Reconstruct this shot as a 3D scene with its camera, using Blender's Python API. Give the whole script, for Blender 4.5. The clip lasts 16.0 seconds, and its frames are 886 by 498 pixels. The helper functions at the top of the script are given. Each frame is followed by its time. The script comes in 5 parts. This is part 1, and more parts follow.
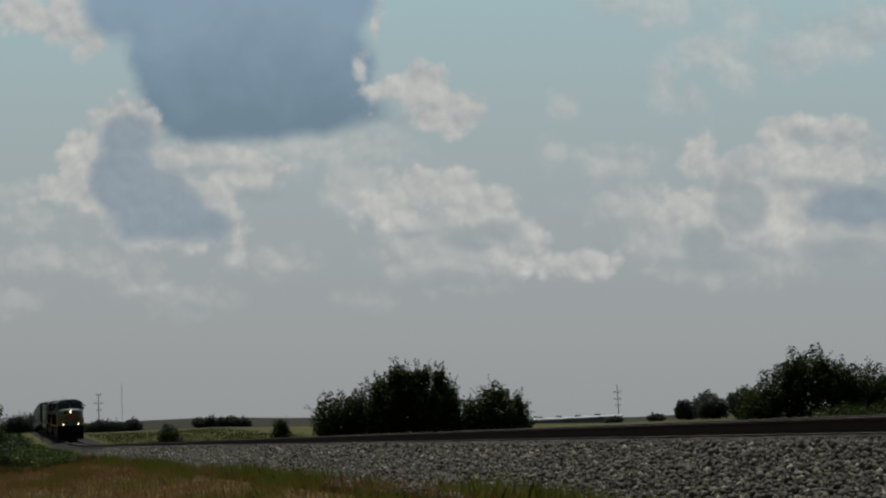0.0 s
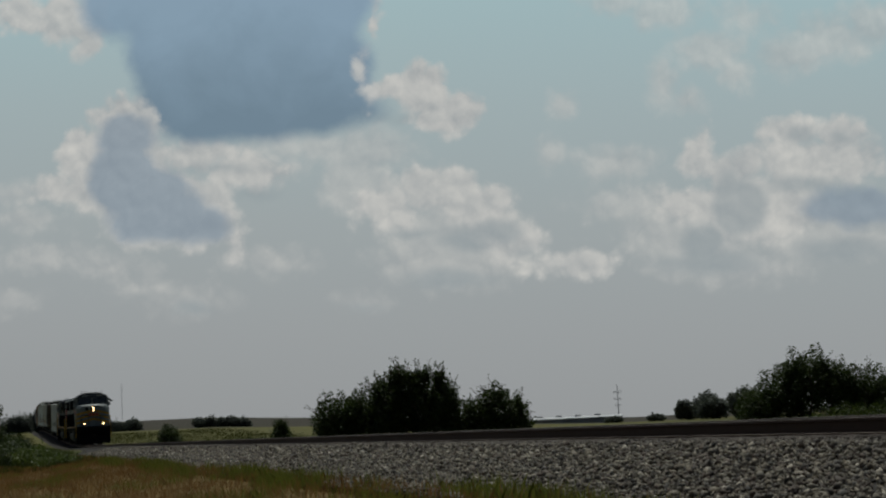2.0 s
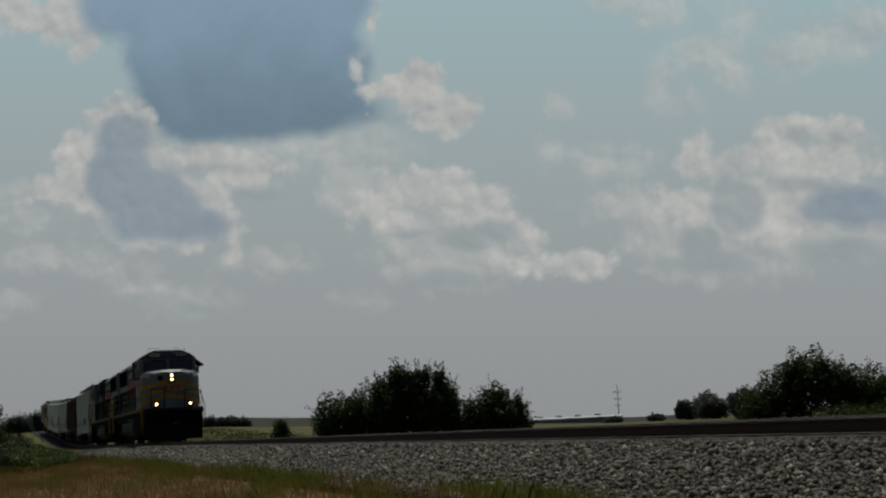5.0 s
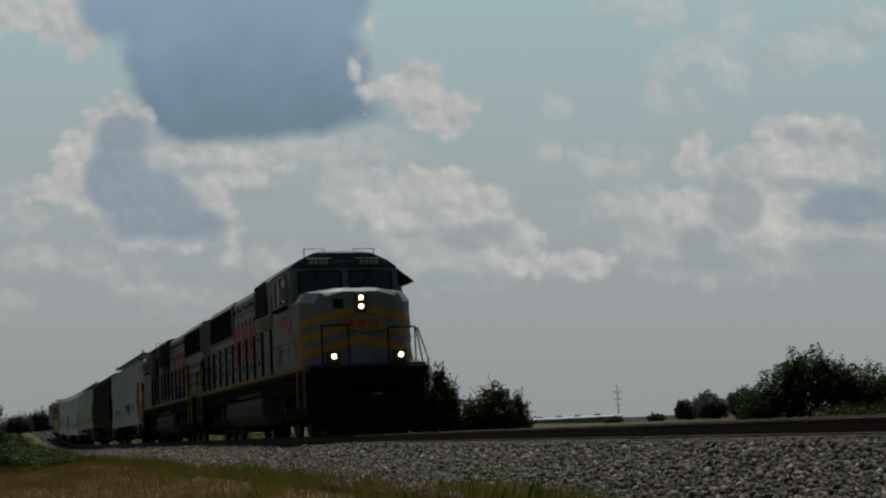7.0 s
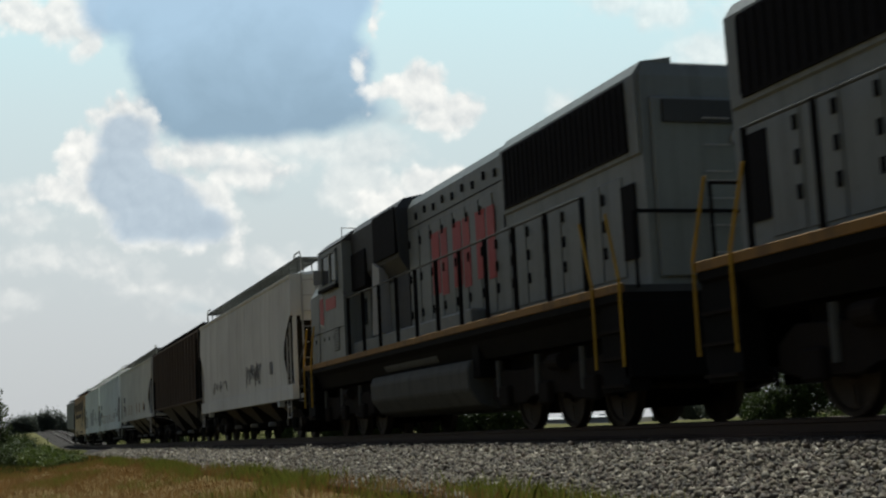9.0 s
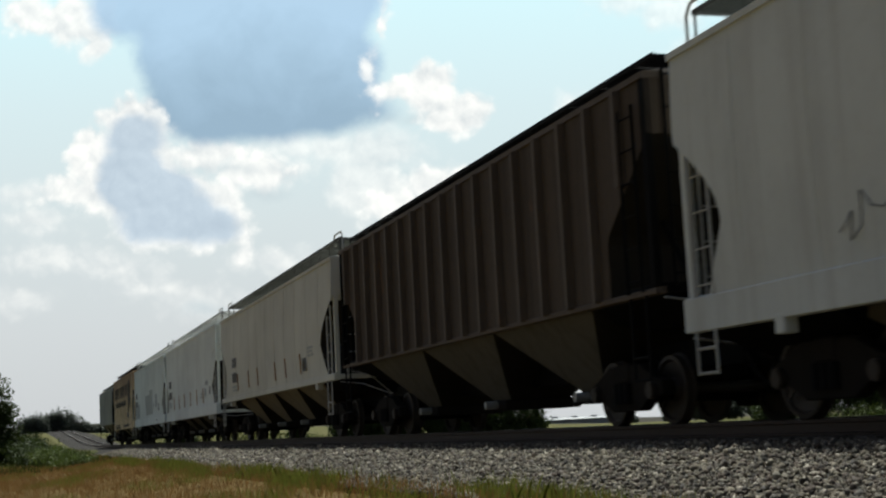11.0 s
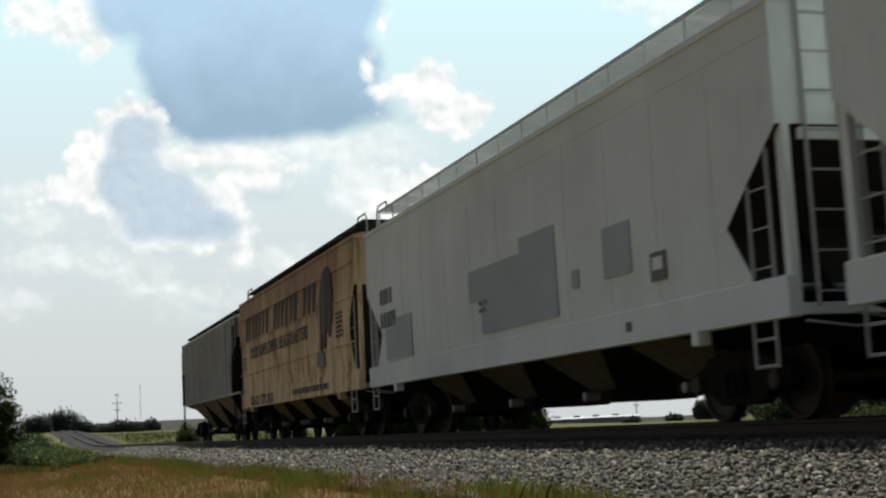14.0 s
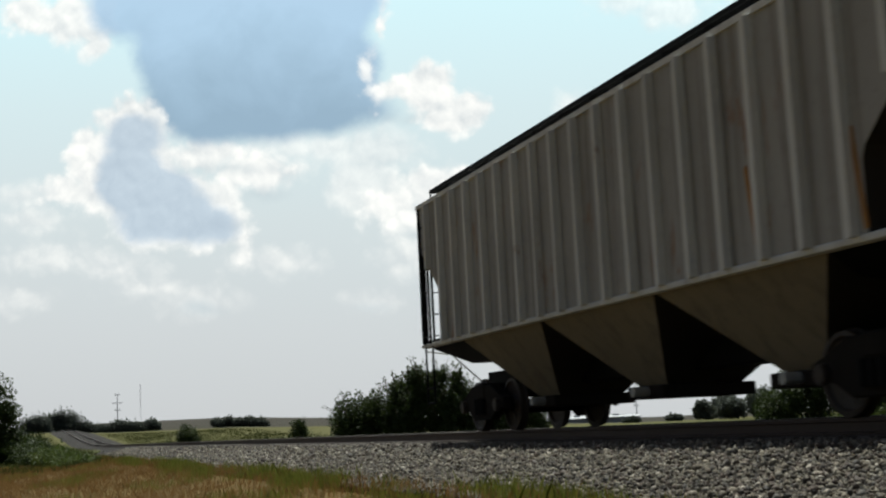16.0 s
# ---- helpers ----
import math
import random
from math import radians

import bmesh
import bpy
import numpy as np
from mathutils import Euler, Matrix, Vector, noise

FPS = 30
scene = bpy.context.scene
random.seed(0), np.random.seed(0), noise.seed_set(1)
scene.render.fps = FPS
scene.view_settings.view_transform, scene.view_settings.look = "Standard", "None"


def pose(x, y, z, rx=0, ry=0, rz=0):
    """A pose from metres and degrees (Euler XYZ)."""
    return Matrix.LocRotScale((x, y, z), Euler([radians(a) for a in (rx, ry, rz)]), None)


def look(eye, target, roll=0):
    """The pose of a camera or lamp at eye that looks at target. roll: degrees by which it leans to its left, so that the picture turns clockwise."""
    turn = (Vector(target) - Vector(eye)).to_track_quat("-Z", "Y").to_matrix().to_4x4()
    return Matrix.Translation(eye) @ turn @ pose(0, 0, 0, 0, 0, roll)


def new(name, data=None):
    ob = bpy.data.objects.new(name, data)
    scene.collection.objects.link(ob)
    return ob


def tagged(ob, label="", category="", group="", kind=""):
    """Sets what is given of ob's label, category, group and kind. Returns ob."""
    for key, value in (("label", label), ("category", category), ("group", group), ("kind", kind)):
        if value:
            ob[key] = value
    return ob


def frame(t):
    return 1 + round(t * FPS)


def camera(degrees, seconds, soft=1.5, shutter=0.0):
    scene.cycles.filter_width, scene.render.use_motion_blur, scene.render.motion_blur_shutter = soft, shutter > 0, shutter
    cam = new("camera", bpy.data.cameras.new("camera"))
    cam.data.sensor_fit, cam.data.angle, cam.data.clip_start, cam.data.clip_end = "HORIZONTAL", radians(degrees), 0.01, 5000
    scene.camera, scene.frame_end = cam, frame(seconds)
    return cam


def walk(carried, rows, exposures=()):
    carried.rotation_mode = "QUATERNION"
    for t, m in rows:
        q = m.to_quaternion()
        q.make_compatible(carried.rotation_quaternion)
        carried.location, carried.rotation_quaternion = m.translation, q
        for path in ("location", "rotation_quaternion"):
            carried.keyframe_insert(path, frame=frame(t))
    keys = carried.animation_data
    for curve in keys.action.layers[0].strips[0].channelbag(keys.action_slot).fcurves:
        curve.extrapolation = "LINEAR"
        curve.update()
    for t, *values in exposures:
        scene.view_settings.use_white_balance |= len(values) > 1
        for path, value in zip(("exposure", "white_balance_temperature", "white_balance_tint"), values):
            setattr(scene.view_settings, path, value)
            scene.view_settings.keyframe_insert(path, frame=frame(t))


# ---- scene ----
# The track runs along X: the train comes from -X. The rail top is z = 0, the track's middle line is y = TRACK_Y.
TRACK_Y = 9.107
EYE = (0.0, 0.0, 0.117)


def aim(yaw, pitch, roll):
    """The camera's pose: yaw is the angle from the track's -X direction, towards the track."""
    a, p = radians(yaw), radians(pitch)
    way = (-math.cos(a) * math.cos(p), math.sin(a) * math.cos(p), math.sin(p))
    return look(EYE, [e + 10 * w for e, w in zip(EYE, way)], roll)


cam = camera(35.9, 16.0, soft=2.15, shutter=0.14)
walk(cam, [
    (0.0, aim(18.484, 7.378, -2.88)),
    (8.3, aim(18.484, 7.378, -2.88)),
    (8.7, aim(18.42, 7.385, -2.88)),
    (9.0, aim(18.28, 7.39, -2.88)),
    (9.5, aim(18.21, 7.39, -2.88)),
    (9.8, aim(18.10, 7.40, -2.88)),
    (11.8, aim(17.82, 7.41, -2.88)),
    (13.0, aim(17.77, 7.41, -2.88)),
    (16.0, aim(17.75, 7.41, -2.88)),
], exposures=[(0.0, 0.0), (2.5, 0.0), (4.0, -0.12), (6.5, -0.06), (7.0, -0.02), (7.6, 0.10), (8.2, 0.45), (8.7, 0.78), (9.5, 0.96), (11.8, 1.08), (13.0, 1.10), (16.0, 1.02)])

# ---- light ----
SUN_EL, SUN_AZ = 62.0, 165.0      # the sun stands high beyond the track; azimuth from +X, counter-clockwise
world = bpy.data.worlds.new("sky")
scene.world = world
world.use_nodes = True
wn = world.node_tree.nodes
sky = wn.new("ShaderNodeTexSky")
sky.sky_type, sky.sun_disc = "NISHITA", False
sky.sun_elevation, sky.sun_rotation = radians(SUN_EL), radians(90 - SUN_AZ)
sky.air_density, sky.dust_density, sky.ozone_density = 1.2, 3.0, 1.0
wn["Background"].inputs[1].default_value = 0.026
world.node_tree.links.new(sky.outputs[0], wn["Background"].inputs[0])
sun = new("sun", bpy.data.lights.new("sun", "SUN"))
sun.data.energy, sun.data.angle, sun.data.color = 2.3, radians(1.2), (0.93, 0.97, 0.92)
sun.matrix_world = look((math.cos(radians(SUN_AZ)) * math.cos(radians(SUN_EL)) * 50,
                         math.sin(radians(SUN_AZ)) * math.cos(radians(SUN_EL)) * 50,
                         math.sin(radians(SUN_EL)) * 50), (0, 0, 0))


# ---- materials ----
def nodes_of(name):
    m = bpy.data.materials.new(name)
    m.use_nodes = True
    nt = m.node_tree
    return m, nt.nodes, nt.links, nt.nodes["Principled BSDF"]


def noise_node(n, l, scale, detail=6, rough=0.6, vec=None, dist=0.0):
    t = n.new("ShaderNodeTexNoise")
    t.inputs["Scale"].default_value = scale
    t.inputs["Detail"].default_value = detail
    t.inputs["Roughness"].default_value = rough
    t.inputs["Distortion"].default_value = dist
    if vec is not None:
        l.new(vec, t.inputs["Vector"])
    return t.outputs["Fac"]


def ramp_node(n, l, fac, stops):
    r = n.new("ShaderNodeValToRGB")
    e = r.color_ramp.elements
    while len(e) < len(stops):
        e.new(0.5)
    for i, (p, c) in enumerate(stops):
        e[i].position = p
        e[i].color = (*c, 1) if len(c) == 3 else c
    l.new(fac, r.inputs[0])
    return r.outputs[0]


def mix_node(n, l, fac, a, b, kind="MIX"):
    m = n.new("ShaderNodeMix")
    m.data_type, m.blend_type = "RGBA", kind
    for sock, v in ((m.inputs[0], fac), (m.inputs[6], a), (m.inputs[7], b)):
        if isinstance(v, bpy.types.NodeSocket):
            l.new(v, sock)
        elif isinstance(v, (int, float)):
            sock.default_value = v
        else:
            sock.default_value = (*v, 1)
    return m.outputs[2]


def math_node(n, l, op, a, b=0.0, c=0.0, clamp=False):
    m = n.new("ShaderNodeMath")
    m.operation, m.use_clamp = op, clamp
    for sock, v in zip(m.inputs, (a, b, c)):
        if isinstance(v, bpy.types.NodeSocket):
            l.new(v, sock)
        else:
            sock.default_value = v
    return m.outputs[0]


def bump_node(n, l, b, height, strength, distance=0.02):
    u = n.new("ShaderNodeBump")
    u.inputs["Strength"].default_value = strength
    u.inputs["Distance"].default_value = distance
    l.new(height, u.inputs["Height"])
    l.new(u.outputs[0], b.inputs["Normal"])


def stretched(n, l, sx, sy, sz, coord="Object"):
    tc = n.new("ShaderNodeTexCoord")
    mp = n.new("ShaderNodeMapping")
    mp.inputs["Scale"].default_value = (sx, sy, sz)
    l.new(tc.outputs[coord], mp.inputs[0])
    return mp.outputs[0]


def paint(name, colour, dirt=(0.09, 0.07, 0.05), streak=0.45, patch=0.35, rough=0.55, metal=0.0, rust=None, spec=0.28, fine_runs=3.2, wash=None):
    """Weathered paint: broad fading, vertical grime streaks, and rust spots where rust gives their share."""
    m, n, l, b = nodes_of(name)
    flat = stretched(n, l, 0.35, 0.35, 0.35)
    runs = stretched(n, l, fine_runs, 3.2, 0.16)
    fine = stretched(n, l, 9, 9, 9)
    broad = noise_node(n, l, 1.0, 5, 0.55, flat)
    run = noise_node(n, l, 1.0, 6, 0.65, runs)
    grain = noise_node(n, l, 1.0, 8, 0.7, fine)
    light = tuple(min(1, c * 1.12) for c in colour)
    base = ramp_node(n, l, broad, [(0.3, tuple(c * 0.86 for c in colour)), (0.7, light)])
    f = math_node(n, l, "MULTIPLY", math_node(n, l, "SUBTRACT", run, 0.48, clamp=True), 4.0 * streak, clamp=True)
    base = mix_node(n, l, f, base, dirt)
    g = math_node(n, l, "MULTIPLY", math_node(n, l, "SUBTRACT", grain, 0.52, clamp=True), 2.2 * patch, clamp=True)
    base = mix_node(n, l, g, base, dirt)
    if rust:
        spots = noise_node(n, l, 1.0, 7, 0.75, stretched(n, l, 1.4, 1.4, 0.5), 0.4)
        s = math_node(n, l, "MULTIPLY", math_node(n, l, "SUBTRACT", spots, 0.62 - rust * 0.25, clamp=True), 9.0, clamp=True)
        base = mix_node(n, l, s, base, mix_node(n, l, grain, (0.16, 0.06, 0.025), (0.34, 0.16, 0.06)))
    if wash:
        # rust washed down from the roof's edge, in uneven tongues
        sep = n.new("ShaderNodeSeparateXYZ")
        l.new(stretched(n, l, 1, 1, 1), sep.inputs[0])
        tongue = noise_node(n, l, 1.0, 4, 0.6, stretched(n, l, 0.8, 0.8, 0.12))
        w = math_node(n, l, "MULTIPLY", math_node(n, l, "SUBTRACT", sep.outputs[2], wash[0]), 1 / (wash[1] - wash[0]))
        w = math_node(n, l, "MULTIPLY", math_node(n, l, "ADD", w, math_node(n, l, "MULTIPLY_ADD", tongue, 3.2, -1.45)), 0.9, clamp=True)
        base = mix_node(n, l, math_node(n, l, "MULTIPLY", w, 0.75), base, mix_node(n, l, grain, (0.26, 0.14, 0.08), (0.38, 0.23, 0.13)))
    l.new(base, b.inputs["Base Color"])
    l.new(math_node(n, l, "ADD", rough - 0.12, math_node(n, l, "MULTIPLY", grain, 0.25)), b.inputs["Roughness"])
    b.inputs["Metallic"].default_value = metal
    b.inputs["Specular IOR Level"].default_value = spec
    bump_node(n, l, b, math_node(n, l, "ADD", broad, math_node(n, l, "MULTIPLY", grain, 0.3)), 0.25, 0.03)
    return m


def glow(name, colour, strength):
    m, n, l, b = nodes_of(name)
    b.inputs["Base Color"].default_value = (0.8, 0.8, 0.75, 1)
    b.inputs["Emission Color"].default_value = (*colour, 1)
    b.inputs["Emission Strength"].default_value = strength
    return m


def leafy(name, dark, light, through_=0.35):
    m, n, l, b = nodes_of(name)
    geo = n.new("ShaderNodeNewGeometry")
    col = ramp_node(n, l, geo.outputs["Random Per Island"], [(0.0, dark), (1.0, light)])
    big = noise_node(n, l, 0.8, 3, 0.5, stretched(n, l, 1, 1, 1))
    col = mix_node(n, l, big, col, tuple(c * 1.3 for c in dark))
    l.new(col, b.inputs["Base Color"])
    b.inputs["Roughness"].default_value = 0.6
    b.inputs["Specular IOR Level"].default_value = 0.25
    tr = n.new("ShaderNodeBsdfTranslucent")
    l.new(col, tr.inputs[0])
    mx = n.new("ShaderNodeMixShader")
    mx.inputs[0].default_value = through_
    l.new(b.outputs[0], mx.inputs[1])
    l.new(tr.outputs[0], mx.inputs[2])
    l.new(mx.outputs[0], n["Material Output"].inputs[0])
    return m


M_LOCO = paint("loco_grey_paint", (0.195, 0.217, 0.21), (0.035, 0.034, 0.032), 0.35, 0.3, 0.45)
M_LOCO_DARK = paint("loco_soot_roof", (0.05, 0.054, 0.056), (0.03, 0.03, 0.03), 0.4, 0.4, 0.6)
M_LOCO_RED = paint("loco_red_marking", (0.40, 0.06, 0.06), (0.13, 0.09, 0.09), 0.5, 0.5, 0.5)
M_LOCO_YELLOW = paint("loco_yellow_band", (0.48, 0.25, 0.02), (0.07, 0.045, 0.025), 0.55, 0.4, 0.5)
M_DECK_EDGE = paint("deck_edge_soiled_yellow", (0.24, 0.13, 0.03), (0.05, 0.04, 0.028), 0.7, 0.6, 0.6)
M_RAIL_YELLOW = paint("handrail_yellow", (0.42, 0.25, 0.02), (0.14, 0.09, 0.03), 0.4, 0.4, 0.5)
M_MARK_PALE = paint("pale_marking", (0.36, 0.37, 0.36), (0.15, 0.14, 0.13), 0.3, 0.3, 0.5)
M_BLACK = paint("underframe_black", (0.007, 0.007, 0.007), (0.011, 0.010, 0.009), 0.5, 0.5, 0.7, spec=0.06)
M_GRILLE = paint("grille_black", (0.010, 0.010, 0.011), (0.016, 0.015, 0.014), 0.3, 0.4, 0.7, spec=0.06)
M_TRUCK = paint("truck_steel_grime", (0.02, 0.0165, 0.0135), (0.012, 0.010, 0.008), 0.5, 0.6, 0.8, spec=0.06)
M_WHEEL = paint("wheel_rim_steel", (0.05, 0.038, 0.03), (0.02, 0.03, 0.025), 0.3, 0.6, 0.55, 0.4)
M_TANK = paint("tank_grey", (0.085, 0.088, 0.08), (0.03, 0.032, 0.028), 0.6, 0.4, 0.7, spec=0.15)
M_GLASS_DARK, _n, _l, _b = nodes_of("cab_glass")
_b.inputs["Base Color"].default_value = (0.02, 0.025, 0.03, 1)
_b.inputs["Roughness"].default_value = 0.06
M_LAMP = glow("headlamp_lit", (1.0, 0.66, 0.30), 9.0)
M_HOP_WHITE = paint("hopper_white", (0.74, 0.785, 0.76), (0.42, 0.42, 0.38), 0.09, 0.06, 0.75, fine_runs=1.6)
M_HOP_WHITE_B = paint("hopper_white_dusty", (0.61, 0.635, 0.60), (0.22, 0.19, 0.15), 0.25, 0.18, 0.75)
M_HOP_BEIGE = paint("hopper_beige", (0.63, 0.625, 0.55), (0.33, 0.29, 0.21), 0.22, 0.12, 0.8, fine_runs=1.8)
M_HOP_BROWN = paint("hopper_brown", (0.115, 0.088, 0.066), (0.045, 0.036, 0.029), 0.4, 0.4, 0.7, rust=0.08)
M_HOP_TAN = paint("hopper_tan", (0.74, 0.58, 0.36), (0.36, 0.20, 0.095), 1.0, 0.3, 0.8, rust=0.42, fine_runs=1.3, wash=(2.6, 4.5))
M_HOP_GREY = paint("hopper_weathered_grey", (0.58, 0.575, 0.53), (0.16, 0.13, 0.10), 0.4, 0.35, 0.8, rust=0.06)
# road grime with the shade of end slopes put into its near-black colour
M_BAY_SHADE = paint("bay_grime_and_shade", (0.03, 0.026, 0.021), (0.025, 0.021, 0.016), 0.6, 0.5, 0.85, spec=0.1)
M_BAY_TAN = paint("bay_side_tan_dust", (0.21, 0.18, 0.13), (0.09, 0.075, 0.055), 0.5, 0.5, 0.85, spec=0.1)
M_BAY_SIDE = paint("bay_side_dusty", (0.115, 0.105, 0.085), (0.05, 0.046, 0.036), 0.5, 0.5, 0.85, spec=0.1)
# panels between ribs: soil streaks, and the ribs' shading as a darker base colour
M_HOP_GREY_PANEL = paint("hopper_panel_soiled_shaded", (0.34, 0.33, 0.30), (0.10, 0.077, 0.056), 0.75, 0.45, 0.85, rust=0.16, fine_runs=5.5)
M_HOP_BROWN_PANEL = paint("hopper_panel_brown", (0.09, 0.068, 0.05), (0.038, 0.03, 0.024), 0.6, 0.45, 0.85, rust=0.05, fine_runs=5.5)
M_PATCH = paint("repaint_patch_grey", (0.37, 0.41, 0.41), (0.2, 0.22, 0.21), 0.2, 0.12, 0.5)
M_MARK_DARK = paint("dark_marking", (0.16, 0.16, 0.16), (0.1, 0.09, 0.08), 0.3, 0.3, 0.6)
M_TAN_MARK = paint("faded_brown_marking", (0.075, 0.068, 0.062), (0.34, 0.235, 0.14), 0.8, 0.45, 0.8)
M_RUST = paint("rust_streak", (0.36, 0.17, 0.05), (0.2, 0.09, 0.03), 0.3, 0.3, 0.8)
M_GALV = paint("galvanised_grating", (0.40, 0.40, 0.38), (0.16, 0.14, 0.11), 0.3, 0.3, 0.5, 0.3)
M_RAIL = paint("rail_rust", (0.075, 0.048, 0.034), (0.04, 0.03, 0.02), 0.2, 0.4, 0.6, 0.2)
M_RAILTOP = paint("rail_polished", (0.15, 0.14, 0.13), (0.09, 0.08, 0.07), 0.2, 0.3, 0.6, 1.0)
M_TIE = paint("creosoted_tie", (0.075, 0.058, 0.046), (0.03, 0.025, 0.02), 0.4, 0.5, 0.85)
M_ROOF_WHITE = paint("shed_white_roof", (0.50, 0.50, 0.50), (0.4, 0.38, 0.35), 0.3, 0.2, 0.5)
M_SHED = paint("shed_grey_wall", (0.33, 0.33, 0.33), (0.2, 0.18, 0.16), 0.3, 0.2, 0.7)
M_BARK = paint("bark", (0.10, 0.08, 0.06), (0.04, 0.03, 0.025), 0.5, 0.6, 0.9)
M_LEAF = leafy("leaves_dark_green", (0.024, 0.038, 0.009), (0.075, 0.10, 0.022), 0.3)
M_LEAF_B = leafy("leaves_yellow_green", (0.05, 0.075, 0.015), (0.12, 0.15, 0.03))
# far foliage: the haze of distance is mixed into the leaf colour
M_LEAF_HAZY = leafy("leaves_far_hazy", (0.07, 0.08, 0.062), (0.105, 0.12, 0.09), 0.35)
M_GRASS_DRY = leafy("dry_grass", (0.16, 0.085, 0.028), (0.33, 0.195, 0.07), 0.4)
M_MEADOW = leafy("meadow_grass", (0.042, 0.05, 0.010), (0.095, 0.10, 0.022), 0.3)
# far poles and mast, paled in the paint to stand for haze
M_FAR_STEEL = paint("hazy_steel", (0.36, 0.37, 0.38), (0.28, 0.28, 0.28), 0.3, 0.2, 0.8)
M_GRASS_GREEN = leafy("green_grass", (0.10, 0.115, 0.018), (0.26, 0.265, 0.055), 0.4)


def stone_material():
    m, n, l, b = nodes_of("ballast_stone")
    geo = n.new("ShaderNodeNewGeometry")
    col = ramp_node(n, l, geo.outputs["Random Per Island"],
                    [(0.0, (0.045, 0.038, 0.03)), (0.2, (0.125, 0.092, 0.066)), (0.4, (0.10, 0.094, 0.08)), (0.58, (0.16, 0.132, 0.088)), (0.75, (0.17, 0.156, 0.12)), (0.92, (0.29, 0.255, 0.185)), (1.0, (0.50, 0.46, 0.37))])
    g = noise_node(n, l, 60, 5, 0.7, stretched(n, l, 1, 1, 1))
    col = mix_node(n, l, g, mix_node(n, l, 1.0, col, (0.62, 0.58, 0.54), "MULTIPLY"), col)
    # brown brake dust lies on the stones beside the rails
    sep = n.new("ShaderNodeSeparateXYZ")
    l.new(geo.outputs["Position"], sep.inputs[0])
    dust = math_node(n, l, "MULTIPLY", math_node(n, l, "SUBTRACT", math_node(n, l, "MULTIPLY_ADD", noise_node(n, l, 2.5, 4, 0.6, geo.outputs["Position"]), 0.8, sep.outputs[1]), 7.35), 1.6, clamp=True)
    col = mix_node(n, l, math_node(n, l, "MULTIPLY", dust, 0.75), col, (0.06, 0.047, 0.036))
    l.new(col, b.inputs["Base Color"])
    b.inputs["Roughness"].default_value = 0.75
    b.inputs["Specular IOR Level"].default_value = 0.25
    bump_node(n, l, b, g, 0.5, 0.01)
    return m


M_STONE = stone_material()


def bed_material():
    m, n, l, b = nodes_of("ballast_bed")
    v = n.new("ShaderNodeTexVoronoi")
    v.inputs["Scale"].default_value = 17
    l.new(stretched(n, l, 1, 1, 1), v.inputs["Vector"])
    col = mix_node(n, l, noise_node(n, l, 25, 4, 0.6, stretched(n, l, 1, 1, 1)), (0.025, 0.023, 0.021), (0.068, 0.063, 0.058))
    col = mix_node(n, l, v.outputs["Distance"], col, (0.06, 0.055, 0.05))
    l.new(col, b.inputs["Base Color"])
    b.inputs["Roughness"].default_value = 0.95
    b.inputs["Specular IOR Level"].default_value = 0.05
    bump_node(n, l, b, v.outputs["Distance"], 0.9, 0.05)
    return m


M_BED = bed_material()


def ground_material():
    """Rough meadow: dry and green patches near the track, a pale strip, then ploughed brown fields far off."""
    m, n, l, b = nodes_of("meadow_ground")
    geo = n.new("ShaderNodeNewGeometry")
    sep = n.new("ShaderNodeSeparateXYZ")
    l.new(geo.outputs["Position"], sep.inputs[0])
    pos = geo.outputs["Position"]
    a = noise_node(n, l, 0.05, 5, 0.6, pos)
    c = noise_node(n, l, 1.3, 6, 0.7, pos)
    near = mix_node(n, l, a, (0.065, 0.066, 0.017), (0.045, 0.055, 0.013))
    near = mix_node(n, l, math_node(n, l, "MULTIPLY", c, 0.6), near, (0.09, 0.08, 0.026))
    pale = mix_node(n, l, c, (0.12, 0.108, 0.038), (0.085, 0.085, 0.026))
    brown = mix_node(n, l, a, (0.055, 0.047, 0.033), (0.042, 0.038, 0.028))
    far = math_node(n, l, "MULTIPLY", sep.outputs[0], -1.0)
    wob = math_node(n, l, "ADD", far, math_node(n, l, "MULTIPLY", a, 26.0))
    f1 = math_node(n, l, "MULTIPLY", math_node(n, l, "SUBTRACT", wob, 178.0), 0.06, clamp=True)
    f2 = math_node(n, l, "MULTIPLY", math_node(n, l, "SUBTRACT", wob, 275.0), 0.08, clamp=True)
    col = mix_node(n, l, f2, mix_node(n, l, f1, near, pale), brown)
    dry = math_node(n, l, "MULTIPLY", math_node(n, l, "SUBTRACT", 5.5, sep.outputs[1]), 1.5, clamp=True)
    dry = math_node(n, l, "MULTIPLY", dry, math_node(n, l, "MULTIPLY_ADD", sep.outputs[0], 0.06, 5.0, clamp=True))
    col = mix_node(n, l, dry, col, mix_node(n, l, c, (0.165, 0.092, 0.036), (0.10, 0.09, 0.026)))
    l.new(col, b.inputs["Base Color"])
    b.inputs["Roughness"].default_value = 0.95
    b.inputs["Specular IOR Level"].default_value = 0.1
    bump_node(n, l, b, c, 0.8, 0.15)
    return m


M_GROUND = ground_material()


# ---- mesh helpers ----
def link_mesh(name, verts, faces, material, parent=None, label=""):
    me = bpy.data.meshes.new(name)
    me.from_pydata(verts, [], faces)
    me.materials.append(material)
    ob = new(name, me)
    if parent:
        ob.parent = parent
    if label:
        tagged(ob, label)
    return ob


